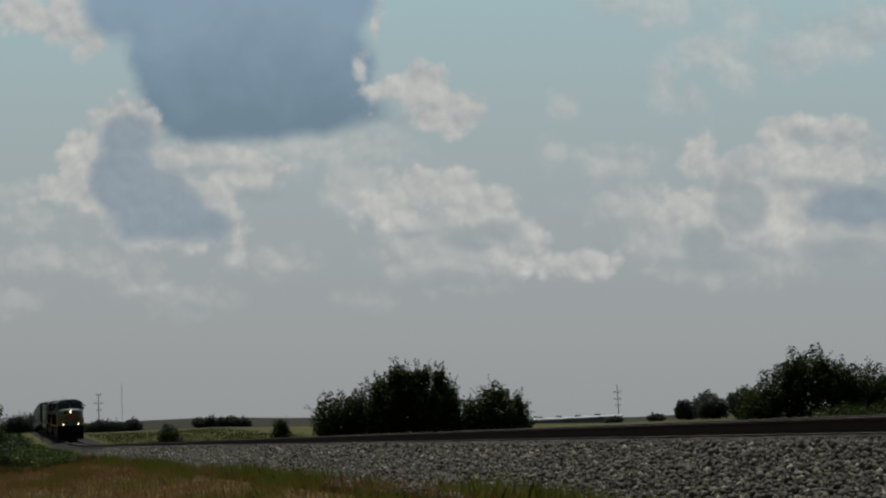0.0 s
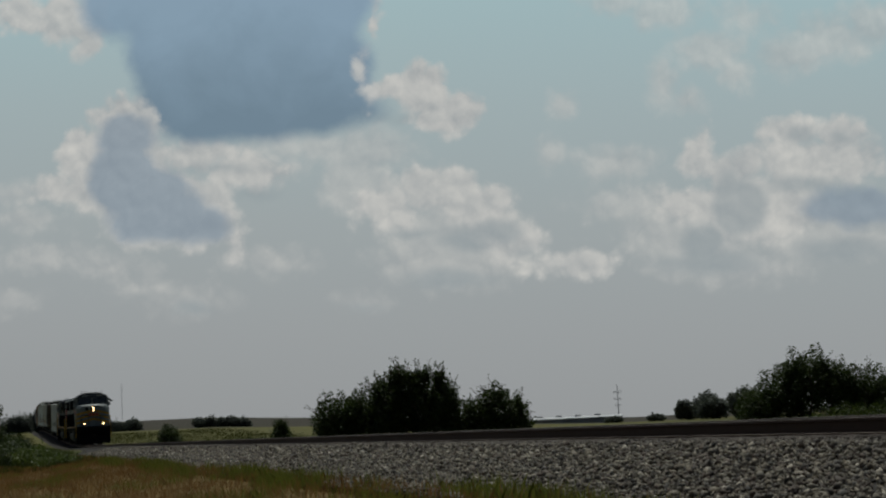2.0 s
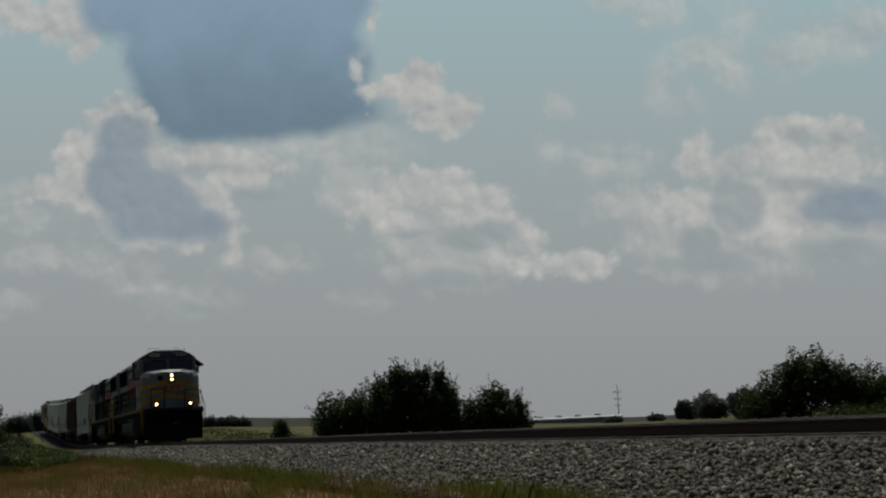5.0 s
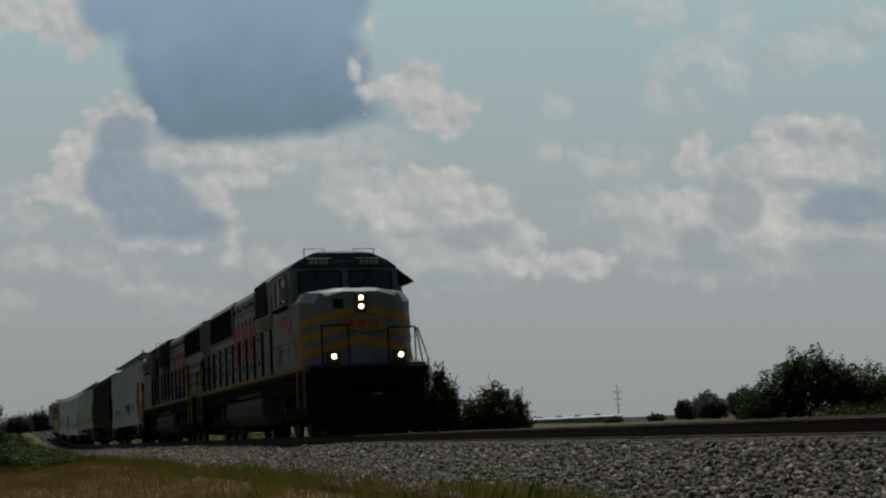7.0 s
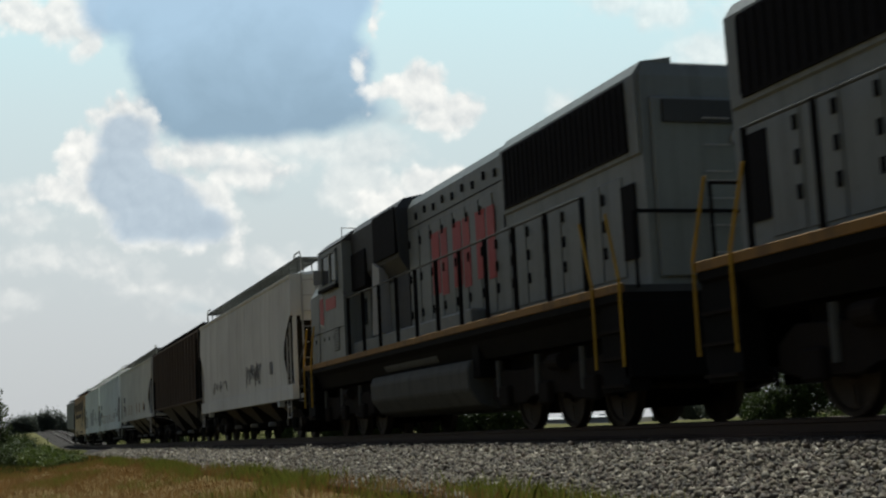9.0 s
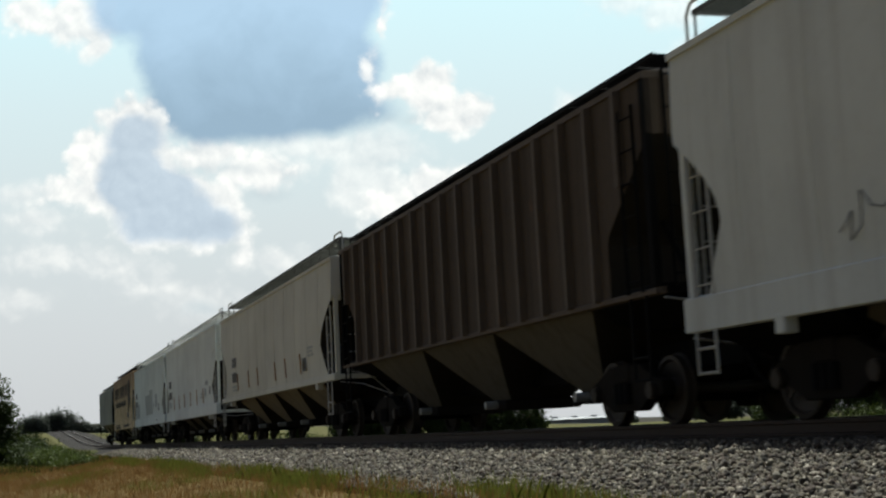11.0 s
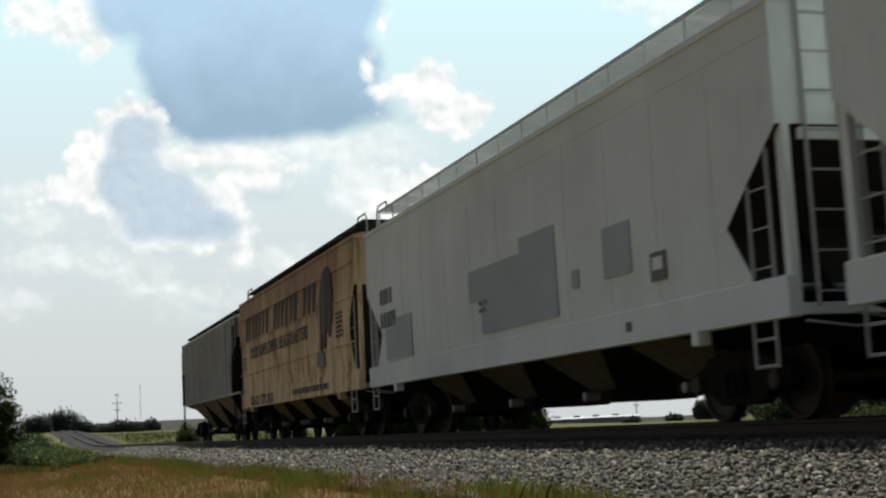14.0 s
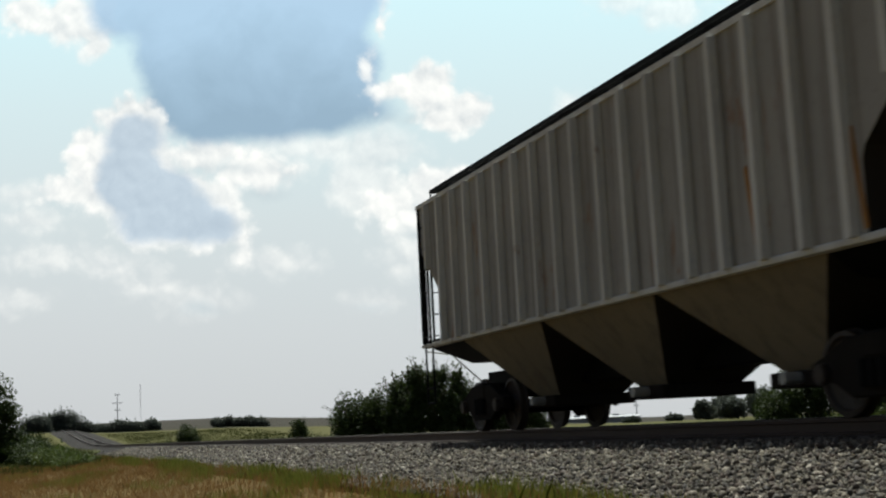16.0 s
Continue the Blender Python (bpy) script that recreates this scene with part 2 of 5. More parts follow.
def part(name, bm, material, parent=None, label="", smooth=False):
    """Links a bmesh as one mesh object, under a thing where parent is given."""
    me = bpy.data.meshes.new(name)
    bmesh.ops.recalc_face_normals(bm, faces=bm.faces)
    bm.to_mesh(me)
    bm.free()
    if smooth:
        me.polygons.foreach_set("use_smooth", [True] * len(me.polygons))
    me.materials.append(material)
    ob = new(name, me)
    if parent:
        ob.parent = parent
    if label:
        tagged(ob, label)
    return ob


def thing(name, label, category, group="", kind="", m=None):
    ob = new(name)
    ob.empty_display_size = 0.3
    if m is not None:
        ob.matrix_basis = m
    return tagged(ob, label, category, group, kind)


def add_box(bm, x0, x1, y0, y1, z0, z1, bevel=0.0):
    r = bmesh.ops.create_cube(bm, size=1.0)
    bmesh.ops.transform(bm, matrix=Matrix.Translation(((x0 + x1) / 2, (y0 + y1) / 2, (z0 + z1) / 2)) @
                        Matrix.Diagonal((abs(x1 - x0), abs(y1 - y0), abs(z1 - z0), 1)), verts=r["verts"])
    if bevel:
        bmesh.ops.bevel(bm, geom=list({e for v in r["verts"] for e in v.link_edges}), offset=bevel, segments=1, affect="EDGES", profile=0.7)


def box(x0, x1, y0, y1, z0, z1, bevel=0.0):
    bm = bmesh.new()
    add_box(bm, x0, x1, y0, y1, z0, z1, bevel)
    return bm


def add_bar(bm, a, b, r=0.02, sides=6):
    a, b = Vector(a), Vector(b)
    d = b - a
    c = bmesh.ops.create_cone(bm, segments=sides, radius1=r, radius2=r, depth=d.length, cap_ends=True)
    bmesh.ops.transform(bm, matrix=Matrix.Translation((a + b) / 2) @ d.to_track_quat("Z", "Y").to_matrix().to_4x4(), verts=c["verts"])


def bars(points, r=0.02, sides=6):
    bm = bmesh.new()
    for a, b in zip(points, points[1:]):
        add_bar(bm, a, b, r, sides)
    return bm


def cylinder(a, b, r, sides=24, bevel=0.0):
    bm = bmesh.new()
    add_bar(bm, a, b, r, sides)
    if bevel:
        edges = [e for e in bm.edges if any(len(f.verts) > 4 for f in e.link_faces)]
        bmesh.ops.bevel(bm, geom=edges, offset=bevel, segments=2, affect="EDGES")
    return bm


def levels(rows, bevel=0.0):
    """A hull from rectangles stacked upwards: rows of (z, x0, x1, half width)."""
    bm = bmesh.new()
    rings = [[bm.verts.new(p) for p in ((x0, -w, z), (x1, -w, z), (x1, w, z), (x0, w, z))] for z, x0, x1, w in rows]
    for a, b in zip(rings, rings[1:]):
        for i in range(4):
            bm.faces.new((a[i], a[(i + 1) % 4], b[(i + 1) % 4], b[i]))
    bm.faces.new(rings[0][::-1])
    bm.faces.new(rings[-1])
    if bevel:
        bmesh.ops.bevel(bm, geom=[e for e in bm.edges if e.calc_face_angle(0) > 0.35], offset=bevel, segments=2, affect="EDGES")
    return bm


def prism(outline, y0, y1, bevel=0.0):
    """A shape cut from a plate: an outline in x and z, from y0 to y1."""
    bm = bmesh.new()
    a = [bm.verts.new((x, y0, z)) for x, z in outline]
    b = [bm.verts.new((x, y1, z)) for x, z in outline]
    bm.faces.new(a)
    bm.faces.new(b[::-1])
    for i in range(len(outline)):
        j = (i + 1) % len(outline)
        bm.faces.new((a[i], a[j], b[j], b[i]))
    if bevel:
        bmesh.ops.bevel(bm, geom=list(bm.edges), offset=bevel, segments=1, affect="EDGES")
    return bm


def cross(outline, x0, x1, bevel=0.0):
    """A bar with an outline in y and z, from x0 to x1."""
    bm = bmesh.new()
    a = [bm.verts.new((x0, y, z)) for y, z in outline]
    b = [bm.verts.new((x1, y, z)) for y, z in outline]
    bm.faces.new(a)
    bm.faces.new(b[::-1])
    for i in range(len(outline)):
        j = (i + 1) % len(outline)
        bm.faces.new((a[i], a[j], b[j], b[i]))
    if bevel:
        bmesh.ops.bevel(bm, geom=list(bm.edges), offset=bevel, segments=1, affect="EDGES")
    return bm


# ---- ground ----
def grade(x):
    """The track's height: level near the camera, then a gentle rise to a crest."""
    u = -x
    if u < 130:
        return 0.0
    if u < 170:
        return 0.028 * (u - 130) ** 2 / 80
    if u < 235:
        return 0.56 + 0.028 * (u - 170)
    if u < 300:
        return 2.38 + 0.028 * (u - 235) - 0.028 * (u - 235) ** 2 / 130
    return 3.29 - 0.012 * (u - 300)


def bend(x):
    """The far track's slight curve, sideways."""
    u = max(0.0, -x - 150)
    return 0.00005 * u * u


def ground_height(x, y):
    u = max(1.0, math.hypot(x, y))
    d = y - TRACK_Y - bend(max(x, -420))
    low = -1.0 if d < 0 else -0.95
    edge = abs(d)
    bank = low + 0.2 * min(1.0, max(0.0, (9.0 - edge) / 4.6))
    if edge < 4.05:
        bank = -1.0
    elif d < 0:
        bank = -0.62 - 0.38 * min(1.0, max(0.0, edge - 4.4) / 3.5)
    # further off the grassy bank comes close to the ties on the near side
    cover = min(1.0, max(0.0, (-x - 75) / 35.0))
    if d < 0 and edge > 2.5 and cover > 0:
        bank = bank * (1 - cover) + cover * (-0.30 - 0.10 * max(0.0, edge - 4.0) if edge < 8 else -0.70 - 0.04 * min(6.0, edge - 8))
    rise = 0.0
    if x < 0:
        side = abs(y) / max(1.0, -x)
        k = min(1.0, max(0.0, (0.47 - side) / 0.32))
        rise = grade(max(x, -285)) * (k if edge > 12 else 1.0)
        if -x > 285 and edge > 20:
            rise = max(rise, k * (3.3 + 0.0155 * (-x - 285)) * min(1.0, (edge - 20) / 30) + rise * (1 - min(1.0, (edge - 20) / 30)))
        elif -x > 285:
            rise = grade(max(x, -500))
        far_k = min(1.0, max(0.0, (-x - 352) / 14.0))
        rise = rise * (1 - far_k) + max(rise, k * (3.3 + 0.0155 * (-x - 285))) * far_k
    roll_ = 0.06 * noise.noise((x * 0.09, y * 0.09, 0)) if edge > 5 else 0.0
    return bank + rise + roll_ + (0.5 * noise.noise((x * 0.008, y * 0.008, 3)) if edge > 60 else 0.0)


def spread(near, far, step, growth):
    out, s = [near], step
    while abs(out[-1]) < abs(far):
        out.append(out[-1] + math.copysign(s, far - near))
        s *= growth
    return out


def build_ground():
    xs = sorted(set([round(v, 3) for v in spread(0, -2600, 1.5, 1.035)] + [round(v, 3) for v in spread(0, 1800, 2.5, 1.2)]))
    ys = sorted(set([round(TRACK_Y + v, 3) for v in spread(0, 2400, 0.8, 1.06)] + [round(TRACK_Y - v, 3) for v in spread(0, 1600, 0.8, 1.1)]))
    verts = [(x, y, ground_height(x, y)) for x in xs for y in ys]
    ny = len(ys)
    faces = [(i * ny + j, (i + 1) * ny + j, (i + 1) * ny + j + 1, i * ny + j + 1) for i in range(len(xs) - 1) for j in range(ny - 1)]
    ob = link_mesh("ground", verts, faces, M_GROUND)
    ob.data.polygons.foreach_set("use_smooth", [True] * len(ob.data.polygons))
    tagged(ob, "rough meadow with dry and green grass, rising to fields", "ground", kind="structure")


def track_path():
    return [x for x in spread(0, -420, 3.0, 1.0)][::-1] + [x for x in spread(3, 60, 3.0, 1.0)]


def swept(name, outline, xs, material, y_mid, parent=None, z_off=0.0, smooth=False):
    """An outline in y and z carried along the track."""
    verts, faces, k = [], [], len(outline)
    for x in xs:
        verts += [(x, y_mid + bend(x) + y, grade(x) + z + z_off) for y, z in outline]
    for i in range(len(xs) - 1):
        for j in range(k):
            a, b = i * k + j, i * k + (j + 1) % k
            faces.append((a, b, b + k, a + k))
    return link_mesh(name, verts, faces, material, parent)


def build_track():
    xs = track_path()
    bed = swept("ballast_bed", [(-4.2, -0.66), (-1.9, -0.225), (1.9, -0.225), (4.3, -0.75), (4.3, -1.2), (-4.2, -1.2)], xs, M_BED, TRACK_Y)
    tagged(bed, "grey crushed stone ballast bed of the railway", "ballast", kind="structure")
    rail = [(-0.07, -0.172), (-0.07, -0.158), (-0.012, -0.14), (-0.012, -0.045), (-0.036, -0.036), (-0.036, -0.004), (-0.03, -0.001),
            (0.03, -0.001), (0.036, -0.004), (0.036, -0.036), (0.012, -0.045), (0.012, -0.14), (0.07, -0.158), (0.07, -0.172)]
    for y in (-0.755, 0.755):
        r = tagged(swept("rail", rail, xs, M_RAIL, TRACK_Y + y), "rusty steel rail with a polished running surface", "rail", "rails of the track", "structure")
        swept("running_surface", [(-0.028, 0.0), (0.028, 0.0), (0.03, -0.004), (-0.03, -0.004)], xs, M_RAILTOP, TRACK_Y + y, r)
    # ties: the nearest as single things, the far ones joined
    bm = bmesh.new()
    add_box(bm, -0.115, 0.115, -1.3, 1.3, -0.35, -0.177, 0.012)
    me = bpy.data.meshes.new("tie")
    bm.to_mesh(me)
    bm.free()
    me.materials.append(M_TIE)
    x = 14.0
    ties = thing("ties", "dark creosoted wooden ties bedded in ballast", "railway ties", kind="structure")
    while x > -130:
        ob = new("tie", me)
        ob.parent = ties
        ob.location = (x, TRACK_Y + random.uniform(-0.03, 0.03), random.uniform(-0.006, 0.006))
        ob.rotation_euler = (0, 0, random.uniform(-0.012, 0.012))
        x -= 0.52


# ---- running gear ----
def wheel_mesh(r):
    """One wheelset: two flanged wheels with dished plates, and the axle."""
    bm = bmesh.new()
    for s in (-1, 1):
        profile = [(0.70, r + 0.026), (0.725, r + 0.022), (0.735, r), (0.83, r - 0.008), (0.835, r - 0.06), (0.80, r - 0.09), (0.775, 0.16), (0.82, 0.13), (0.82, 0.0)]
        back = [(0.70, r + 0.026), (0.70, r - 0.07), (0.74, r - 0.1), (0.74, 0.12), (0.68, 0.09)]
        for prof in (profile, back):
            k, rings = 28, []
            for y, rad in prof:
                rings.append([bm.verts.new((rad * math.cos(2 * math.pi * i / k), s * y, rad * math.sin(2 * math.pi * i / k))) for i in range(k)] if rad > 0 else None)
            for a, b in zip(rings, rings[1:]):
                for i in range(k):
                    if b is None:
                        continue
                    bm.faces.new((a[i], a[(i + 1) % k], b[(i + 1) % k], b[i]))
    add_bar(bm, (0, -0.98, 0), (0, 0.98, 0), 0.08, 12)
    for s in (-1, 1):
        add_box(bm, -0.03, 0.03, s * 0.835, s * 0.85, 0.2, r - 0.12)
    me = bpy.data.meshes.new("wheelset")
    bmesh.ops.recalc_face_normals(bm, faces=bm.faces)
    bm.to_mesh(me)
    bm.free()
    me.materials.append(M_WHEEL)
    return me


WHEEL_SMALL, WHEEL_LARGE = wheel_mesh(0.457), wheel_mesh(0.53)
WHEELS = []      # (wheelset, radius)


def wheelset(parent, mesh, r, x):
    ob = new("wheelset", mesh)
    ob.parent = parent
    ob.matrix_parent_inverse = Matrix.Translation((x, 0, r))
    WHEELS.append((ob, r))
    return ob


def freight_truck(car, x):
    """A two-axle truck of a freight car."""
    for s in (-1, 1):
        y0, y1 = s * 0.90, s * 1.08
        outline = [(-1.12, 0.38), (-1.12, 0.58), (-0.85, 0.63), (-0.5, 0.82), (0.5, 0.82), (0.85, 0.63), (1.12, 0.58), (1.12, 0.38),
                   (0.72, 0.38), (0.45, 0.2), (-0.45, 0.2), (-0.72, 0.38)]
        bm = prism([(x + a, b) for a, b in outline], y0, y1, 0.02)
        sf = part("side_frame", bm, M_TRUCK, car)
        for k in (-0.16, 0.0, 0.16):
            part("spring", cylinder((x + k, s * 1.1, 0.3), (x + k, s * 1.1, 0.58), 0.065, 10), M_BLACK, sf)
        for a in (-0.89, 0.89):
            part("bearing_cap", cylinder((x + a, s * 1.07, 0.457), (x + a, s * 1.16, 0.457), 0.115, 14, 0.015), M_WHEEL, sf)
    for a in (-0.42, 0.42):
        part("brake_beam", box(x + a - 0.06, x + a + 0.06, -0.72, 0.72, 0.3, 0.44, 0.01), M_BLACK, car)
    part("bolster", box(x - 0.2, x + 0.2, -1.1, 1.1, 0.58, 0.85, 0.03), M_TRUCK, car)
    for a in (-0.89, 0.89):
        wheelset(car, WHEEL_SMALL, 0.457, x + a)


def coupler(parent, x, s):
    bm = bmesh.new()
    add_box(bm, x, x + s * 0.55, -0.1, 0.1, 0.78, 0.98, 0.02)
    add_box(bm, x + s * 0.45, x + s * 0.72, -0.17, 0.12, 0.72, 1.02, 0.04)
    part("coupler", bm, M_TRUCK, parent)
    hose = [(x + s * 0.1, -0.35, 0.85), (x + s * 0.3, -0.36, 0.62), (x + s * 0.5, -0.3, 0.42), (x + s * 0.65, -0.2, 0.48)]
    part("brake_hose", bars(hose, 0.025), M_BLACK, parent)


def ladder(parent, x, y, z0, z1, along, material, width=0.42, step=0.42):
    """Two stiles and rungs; along is 'x' on a car's side and 'y' on its end."""
    dx, dy = (width / 2, 0) if along == "x" else (0, width / 2)
    lad = part("ladder", bars([(x - dx, y - dy, z0), (x - dx, y - dy, z1)], 0.026, 4), material, parent)
    part("stile", bars([(x + dx, y + dy, z0), (x + dx, y + dy, z1)], 0.026, 4), material, lad)
    z = z0 + 0.15
    while z < z1:
        part("rung", bars([(x - dx, y - dy, z), (x + dx, y + dy, z)], 0.013, 5), material, lad)
        z += step


def lettering(parent, x0, x1, z0, z1, y, material, rows, label):
    """Unreadable writing as plain bars in rows."""
    bm = bmesh.new()
    h = (z1 - z0) / rows
    for r in range(rows):
        x = x0
        while x < x1 - 0.05:
            w = min(random.uniform(0.14, 0.4), x1 - x)
            add_box(bm, x, x + w, y, y + 0.006, z0 + r * h + h * 0.2, z0 + r * h + h * 0.78)
            x += w + 0.09
    return tagged(part("lettering", bm, material, parent, label), label, kind="stuff")


def mark_rows(parent, x, z, y, h, counts, material, label, lean=0.0, word_gap=()):
    """Upright bars, one for each sign of a painted mark, in rows from the top down."""
    for r, count in enumerate(counts):
        z1 = z - r * h * 1.55
        for i in range(count):
            a = x + i * h * 0.78 + h * 0.8 * sum(1 for g in word_gap if i >= g)
            w = h * random.choice((0.42, 0.48, 0.54))
            k = lean * h
            part("letter_bar", prism([(a, z1 - h), (a + w, z1 - h), (a + w + k, z1), (a + k, z1)], y, y + 0.01), material, parent, label)


def running_board(car, x0, x1, y0, y1, z, post_z, material):
    """A roof walkway of cross slats on stanchions."""
    verts, faces = [], []
    x = x0
    while x < x1:
        for a, b, h in ((x, x + 0.022, 0.03),):
            k = len(verts)
            verts += [(a, y0, z), (b, y0, z), (b, y1, z), (a, y1, z), (a, y0, z + h), (b, y0, z + h), (b, y1, z + h), (a, y1, z + h)]
            faces += [(k, k + 1, k + 2, k + 3), (k + 4, k + 7, k + 6, k + 5), (k, k + 4, k + 5, k + 1), (k + 1, k + 5, k + 6, k + 2), (k + 2, k + 6, k + 7, k + 3), (k + 3, k + 7, k + 4, k)]
        x += 0.075
    wb = part("running_board", box(x0, x1, y0 - 0.012, y0 + 0.012, z - 0.02, z + 0.045), material, car, "open steel grating walkway on the roof")
    tagged(link_mesh("grating", verts, faces, material, wb), kind="stuff")
    part("edge_rail", box(x0, x1, y1 - 0.012, y1 + 0.012, z - 0.02, z + 0.045), material, wb)
    x = x0 + 0.05
    while x < x1:
        bm = bmesh.new()
        add_bar(bm, (x, y0, post_z), (x, y0, z), 0.018, 5)
        add_bar(bm, (x, y1, post_z), (x, y1, z), 0.018, 5)
        add_bar(bm, (x, y0, z - 0.01), (x, y1, z - 0.01), 0.015, 4)
        part("stanchion", bm, material, wb)
        x += 1.12


def hopper_car(label, x_rear, x_front, paint_, style, sill=(1.05, 1.45), bays=4, z_top=4.38, ribs=0, board=True, board_mat=None, cut=(3.05, 1.15), board_z=0.52, panel=None, group="covered hopper cars of the train"):
    """A covered hopper. x_rear and x_front are its ends at the clip's start; built about its own middle, nose to +x."""
    mid, half = (x_rear + x_front) / 2, (x_front - x_rear) / 2
    car = thing("hopper_car", label, "freight car", group)
    zc, cx = cut                               # where the side's lower corner is cut away, and how far in
    zb = sill[1]                               # the bottom of the side sheets
    if style == "flat":
        width = lambda z: 1.565 + 0.02 * math.sin(math.pi * (z - zb) / (z_top - zb))
    elif style == "round":
        width = lambda z: 1.56 + 0.045 * math.sin(math.pi * min(1, max(0, (z - zb) / (z_top - zb))) ** 0.9)
    else:
        width = lambda z: 1.50
    zk, foot = zb + 0.42 * (zc - zb), (1.0 if ribs else 0.55)     # the cut is deepest at zk and narrows again below it

    def inset(z):
        if z >= zc:
            return 0.0
        if z > zk:
            f = (zc - z) / (zc - zk)
            return cx * (math.sin(f * math.pi / 2) if style == "round" else f)
        return cx * (foot + (1 - foot) * (z - zb) / (zk - zb))

    rows = []
    for i in range(23):
        z = zb + (z_top - zb) * i / 22
        e = half - 0.02 - inset(z)
        rows.append((z, -e, e, width(z)))
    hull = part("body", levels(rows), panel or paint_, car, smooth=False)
    # cut-away ends: grime, plus the shadow under the overhang as a dark colour
    hull.data.materials.append(M_BAY_SHADE)
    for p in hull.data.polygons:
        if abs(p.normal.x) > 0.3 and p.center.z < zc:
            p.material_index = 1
    if not ribs:
        for i in range(1, 12):
            x = -half + 2 * half * i / 12
            if abs(x) < half - cx - 0.1:
                for s in (-1, 1):
                    zs = [zb + 0.02 + (z_top - zb - 0.1) * k / 6 for k in range(7)]
                    pts = [(x, s * (width(z) + 0.003), z) for z in zs]
                    part("weld_seam", bars(pts, 0.0035, 4), paint_, hull)
    # roof: eave, crown and hatch trough
    roof = part("roof", levels([(z_top - 0.03, -half, half, width(z_top) + 0.035), (z_top + 0.05, -half, half, width(z_top) + 0.035),
                                (z_top + 0.06, -half, half, width(z_top) - 0.03), (z_top + 0.20, -half + 0.1, half - 0.1, 0.55)]), paint_, car)
    part("hatch_trough", box(-half + 0.8, half - 0.8, -0.34, 0.34, z_top + 0.19, z_top + 0.33, 0.03), paint_, roof)
    # sill along each side
    for s in (-1, 1):
        y = s * (width(zb) + 0.03)
        deep = sill[1] - sill[0]
        bm = cross([(y, sill[0]), (y, sill[1] + 0.02), (y - s * 0.16, sill[1] + 0.06), (y - s * 0.16, sill[0])] if s < 0 else
                   [(y, sill[0]), (y - s * 0.16, sill[0]), (y - s * 0.16, sill[1] + 0.06), (y, sill[1] + 0.02)], -half, half, 0.01)
        sl = part("side_sill", bm, paint_, car)
        if style == "flat":
            yc = s * (width(z_top) + 0.012)
            part("top_chord", box(-half + 0.02, half - 0.02, min(yc, yc - s * 0.1), max(yc, yc - s * 0.1), z_top - 0.36, z_top - 0.02, 0.006), paint_, car)
        for a in (-half + 0.5, half - 0.5):
            bm = bmesh.new()
            add_bar(bm, (a - 0.22, y, sill[0]), (a - 0.22, y, 0.55), 0.02, 5)
            add_bar(bm, (a + 0.22, y, sill[0]), (a + 0.22, y, 0.55), 0.02, 5)
            add_bar(bm, (a - 0.22, y, 0.57), (a + 0.22, y, 0.57), 0.02, 5)
            add_bar(bm, (a - 0.22, y, 0.85), (a + 0.22, y, 0.85), 0.02, 5)
            part("sill_step", bm, M_BLACK if ribs else M_GALV, sl)
    # bays: funnels with a sloped apron and a gate
    span = 2 * half - 4.3
    pitch_ = span / bays
    zt = max(sill[1] - 0.02, 1.3)
    for i in range(bays):
        xc = -span / 2 + pitch_ * (i + 0.5)
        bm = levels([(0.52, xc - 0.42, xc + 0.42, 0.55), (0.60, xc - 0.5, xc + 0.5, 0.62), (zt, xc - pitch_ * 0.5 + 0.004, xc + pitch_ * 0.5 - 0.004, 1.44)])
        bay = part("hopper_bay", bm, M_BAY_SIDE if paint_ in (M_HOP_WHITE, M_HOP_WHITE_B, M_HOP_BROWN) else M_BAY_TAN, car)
        # faces turned along the car get the colour with the gap's shade in it
        bay.data.materials.append(M_BAY_SHADE)
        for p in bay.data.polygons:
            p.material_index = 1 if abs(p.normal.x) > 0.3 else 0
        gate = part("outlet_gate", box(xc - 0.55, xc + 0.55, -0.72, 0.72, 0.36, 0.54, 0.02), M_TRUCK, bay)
        part("gate_handle", cylinder((xc + 0.1, -0.95, 0.46), (xc + 0.1, -0.7, 0.46), 0.07, 10), M_GALV, gate)
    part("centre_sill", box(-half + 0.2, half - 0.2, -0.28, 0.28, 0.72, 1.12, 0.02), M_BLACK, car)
    # ends: platform, posts, ladders, slope sheet stays
    for s in (-1, 1):
        xe = s * half
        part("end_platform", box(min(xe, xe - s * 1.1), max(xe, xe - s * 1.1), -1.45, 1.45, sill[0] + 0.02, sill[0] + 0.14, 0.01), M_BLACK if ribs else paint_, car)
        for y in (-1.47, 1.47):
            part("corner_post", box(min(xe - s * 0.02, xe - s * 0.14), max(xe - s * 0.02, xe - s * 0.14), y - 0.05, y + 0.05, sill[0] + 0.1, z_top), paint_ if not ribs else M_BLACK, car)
        ladder(car, xe - s * 0.5, -1.56, sill[1], zc + 0.45, "x", M_GALV if not ribs else M_BLACK)
        ladder(car, xe + s * 0.03, -1.05, sill[0] + 0.1, z_top + 0.1, "y", M_GALV if not ribs else M_BLACK)
        ladder(car, xe + s * 0.03, 1.05, sill[0] + 0.1, z_top + 0.1, "y", M_GALV if not ribs else M_BLACK)
        for y in (() if ribs else (-1.05, 1.05)):
            # bent grab tube from the end ladder over the roof's edge
            zt_ = z_top + (board_z if board else 0.2)
            k = math.copysign(0.21, y)
            part("roof_grab_rail", bars([(xe + s * 0.03, y + k, z_top - 0.3), (xe + s * 0.03, y + k, zt_ + 0.02), (xe - s * 0.10, y + k, zt_ + 0.16), (xe - s * 0.75, y + k, zt_ + 0.16), (xe - s * 0.85, y + k, zt_)], 0.022, 5), M_BLACK if ribs else M_GALV, car)
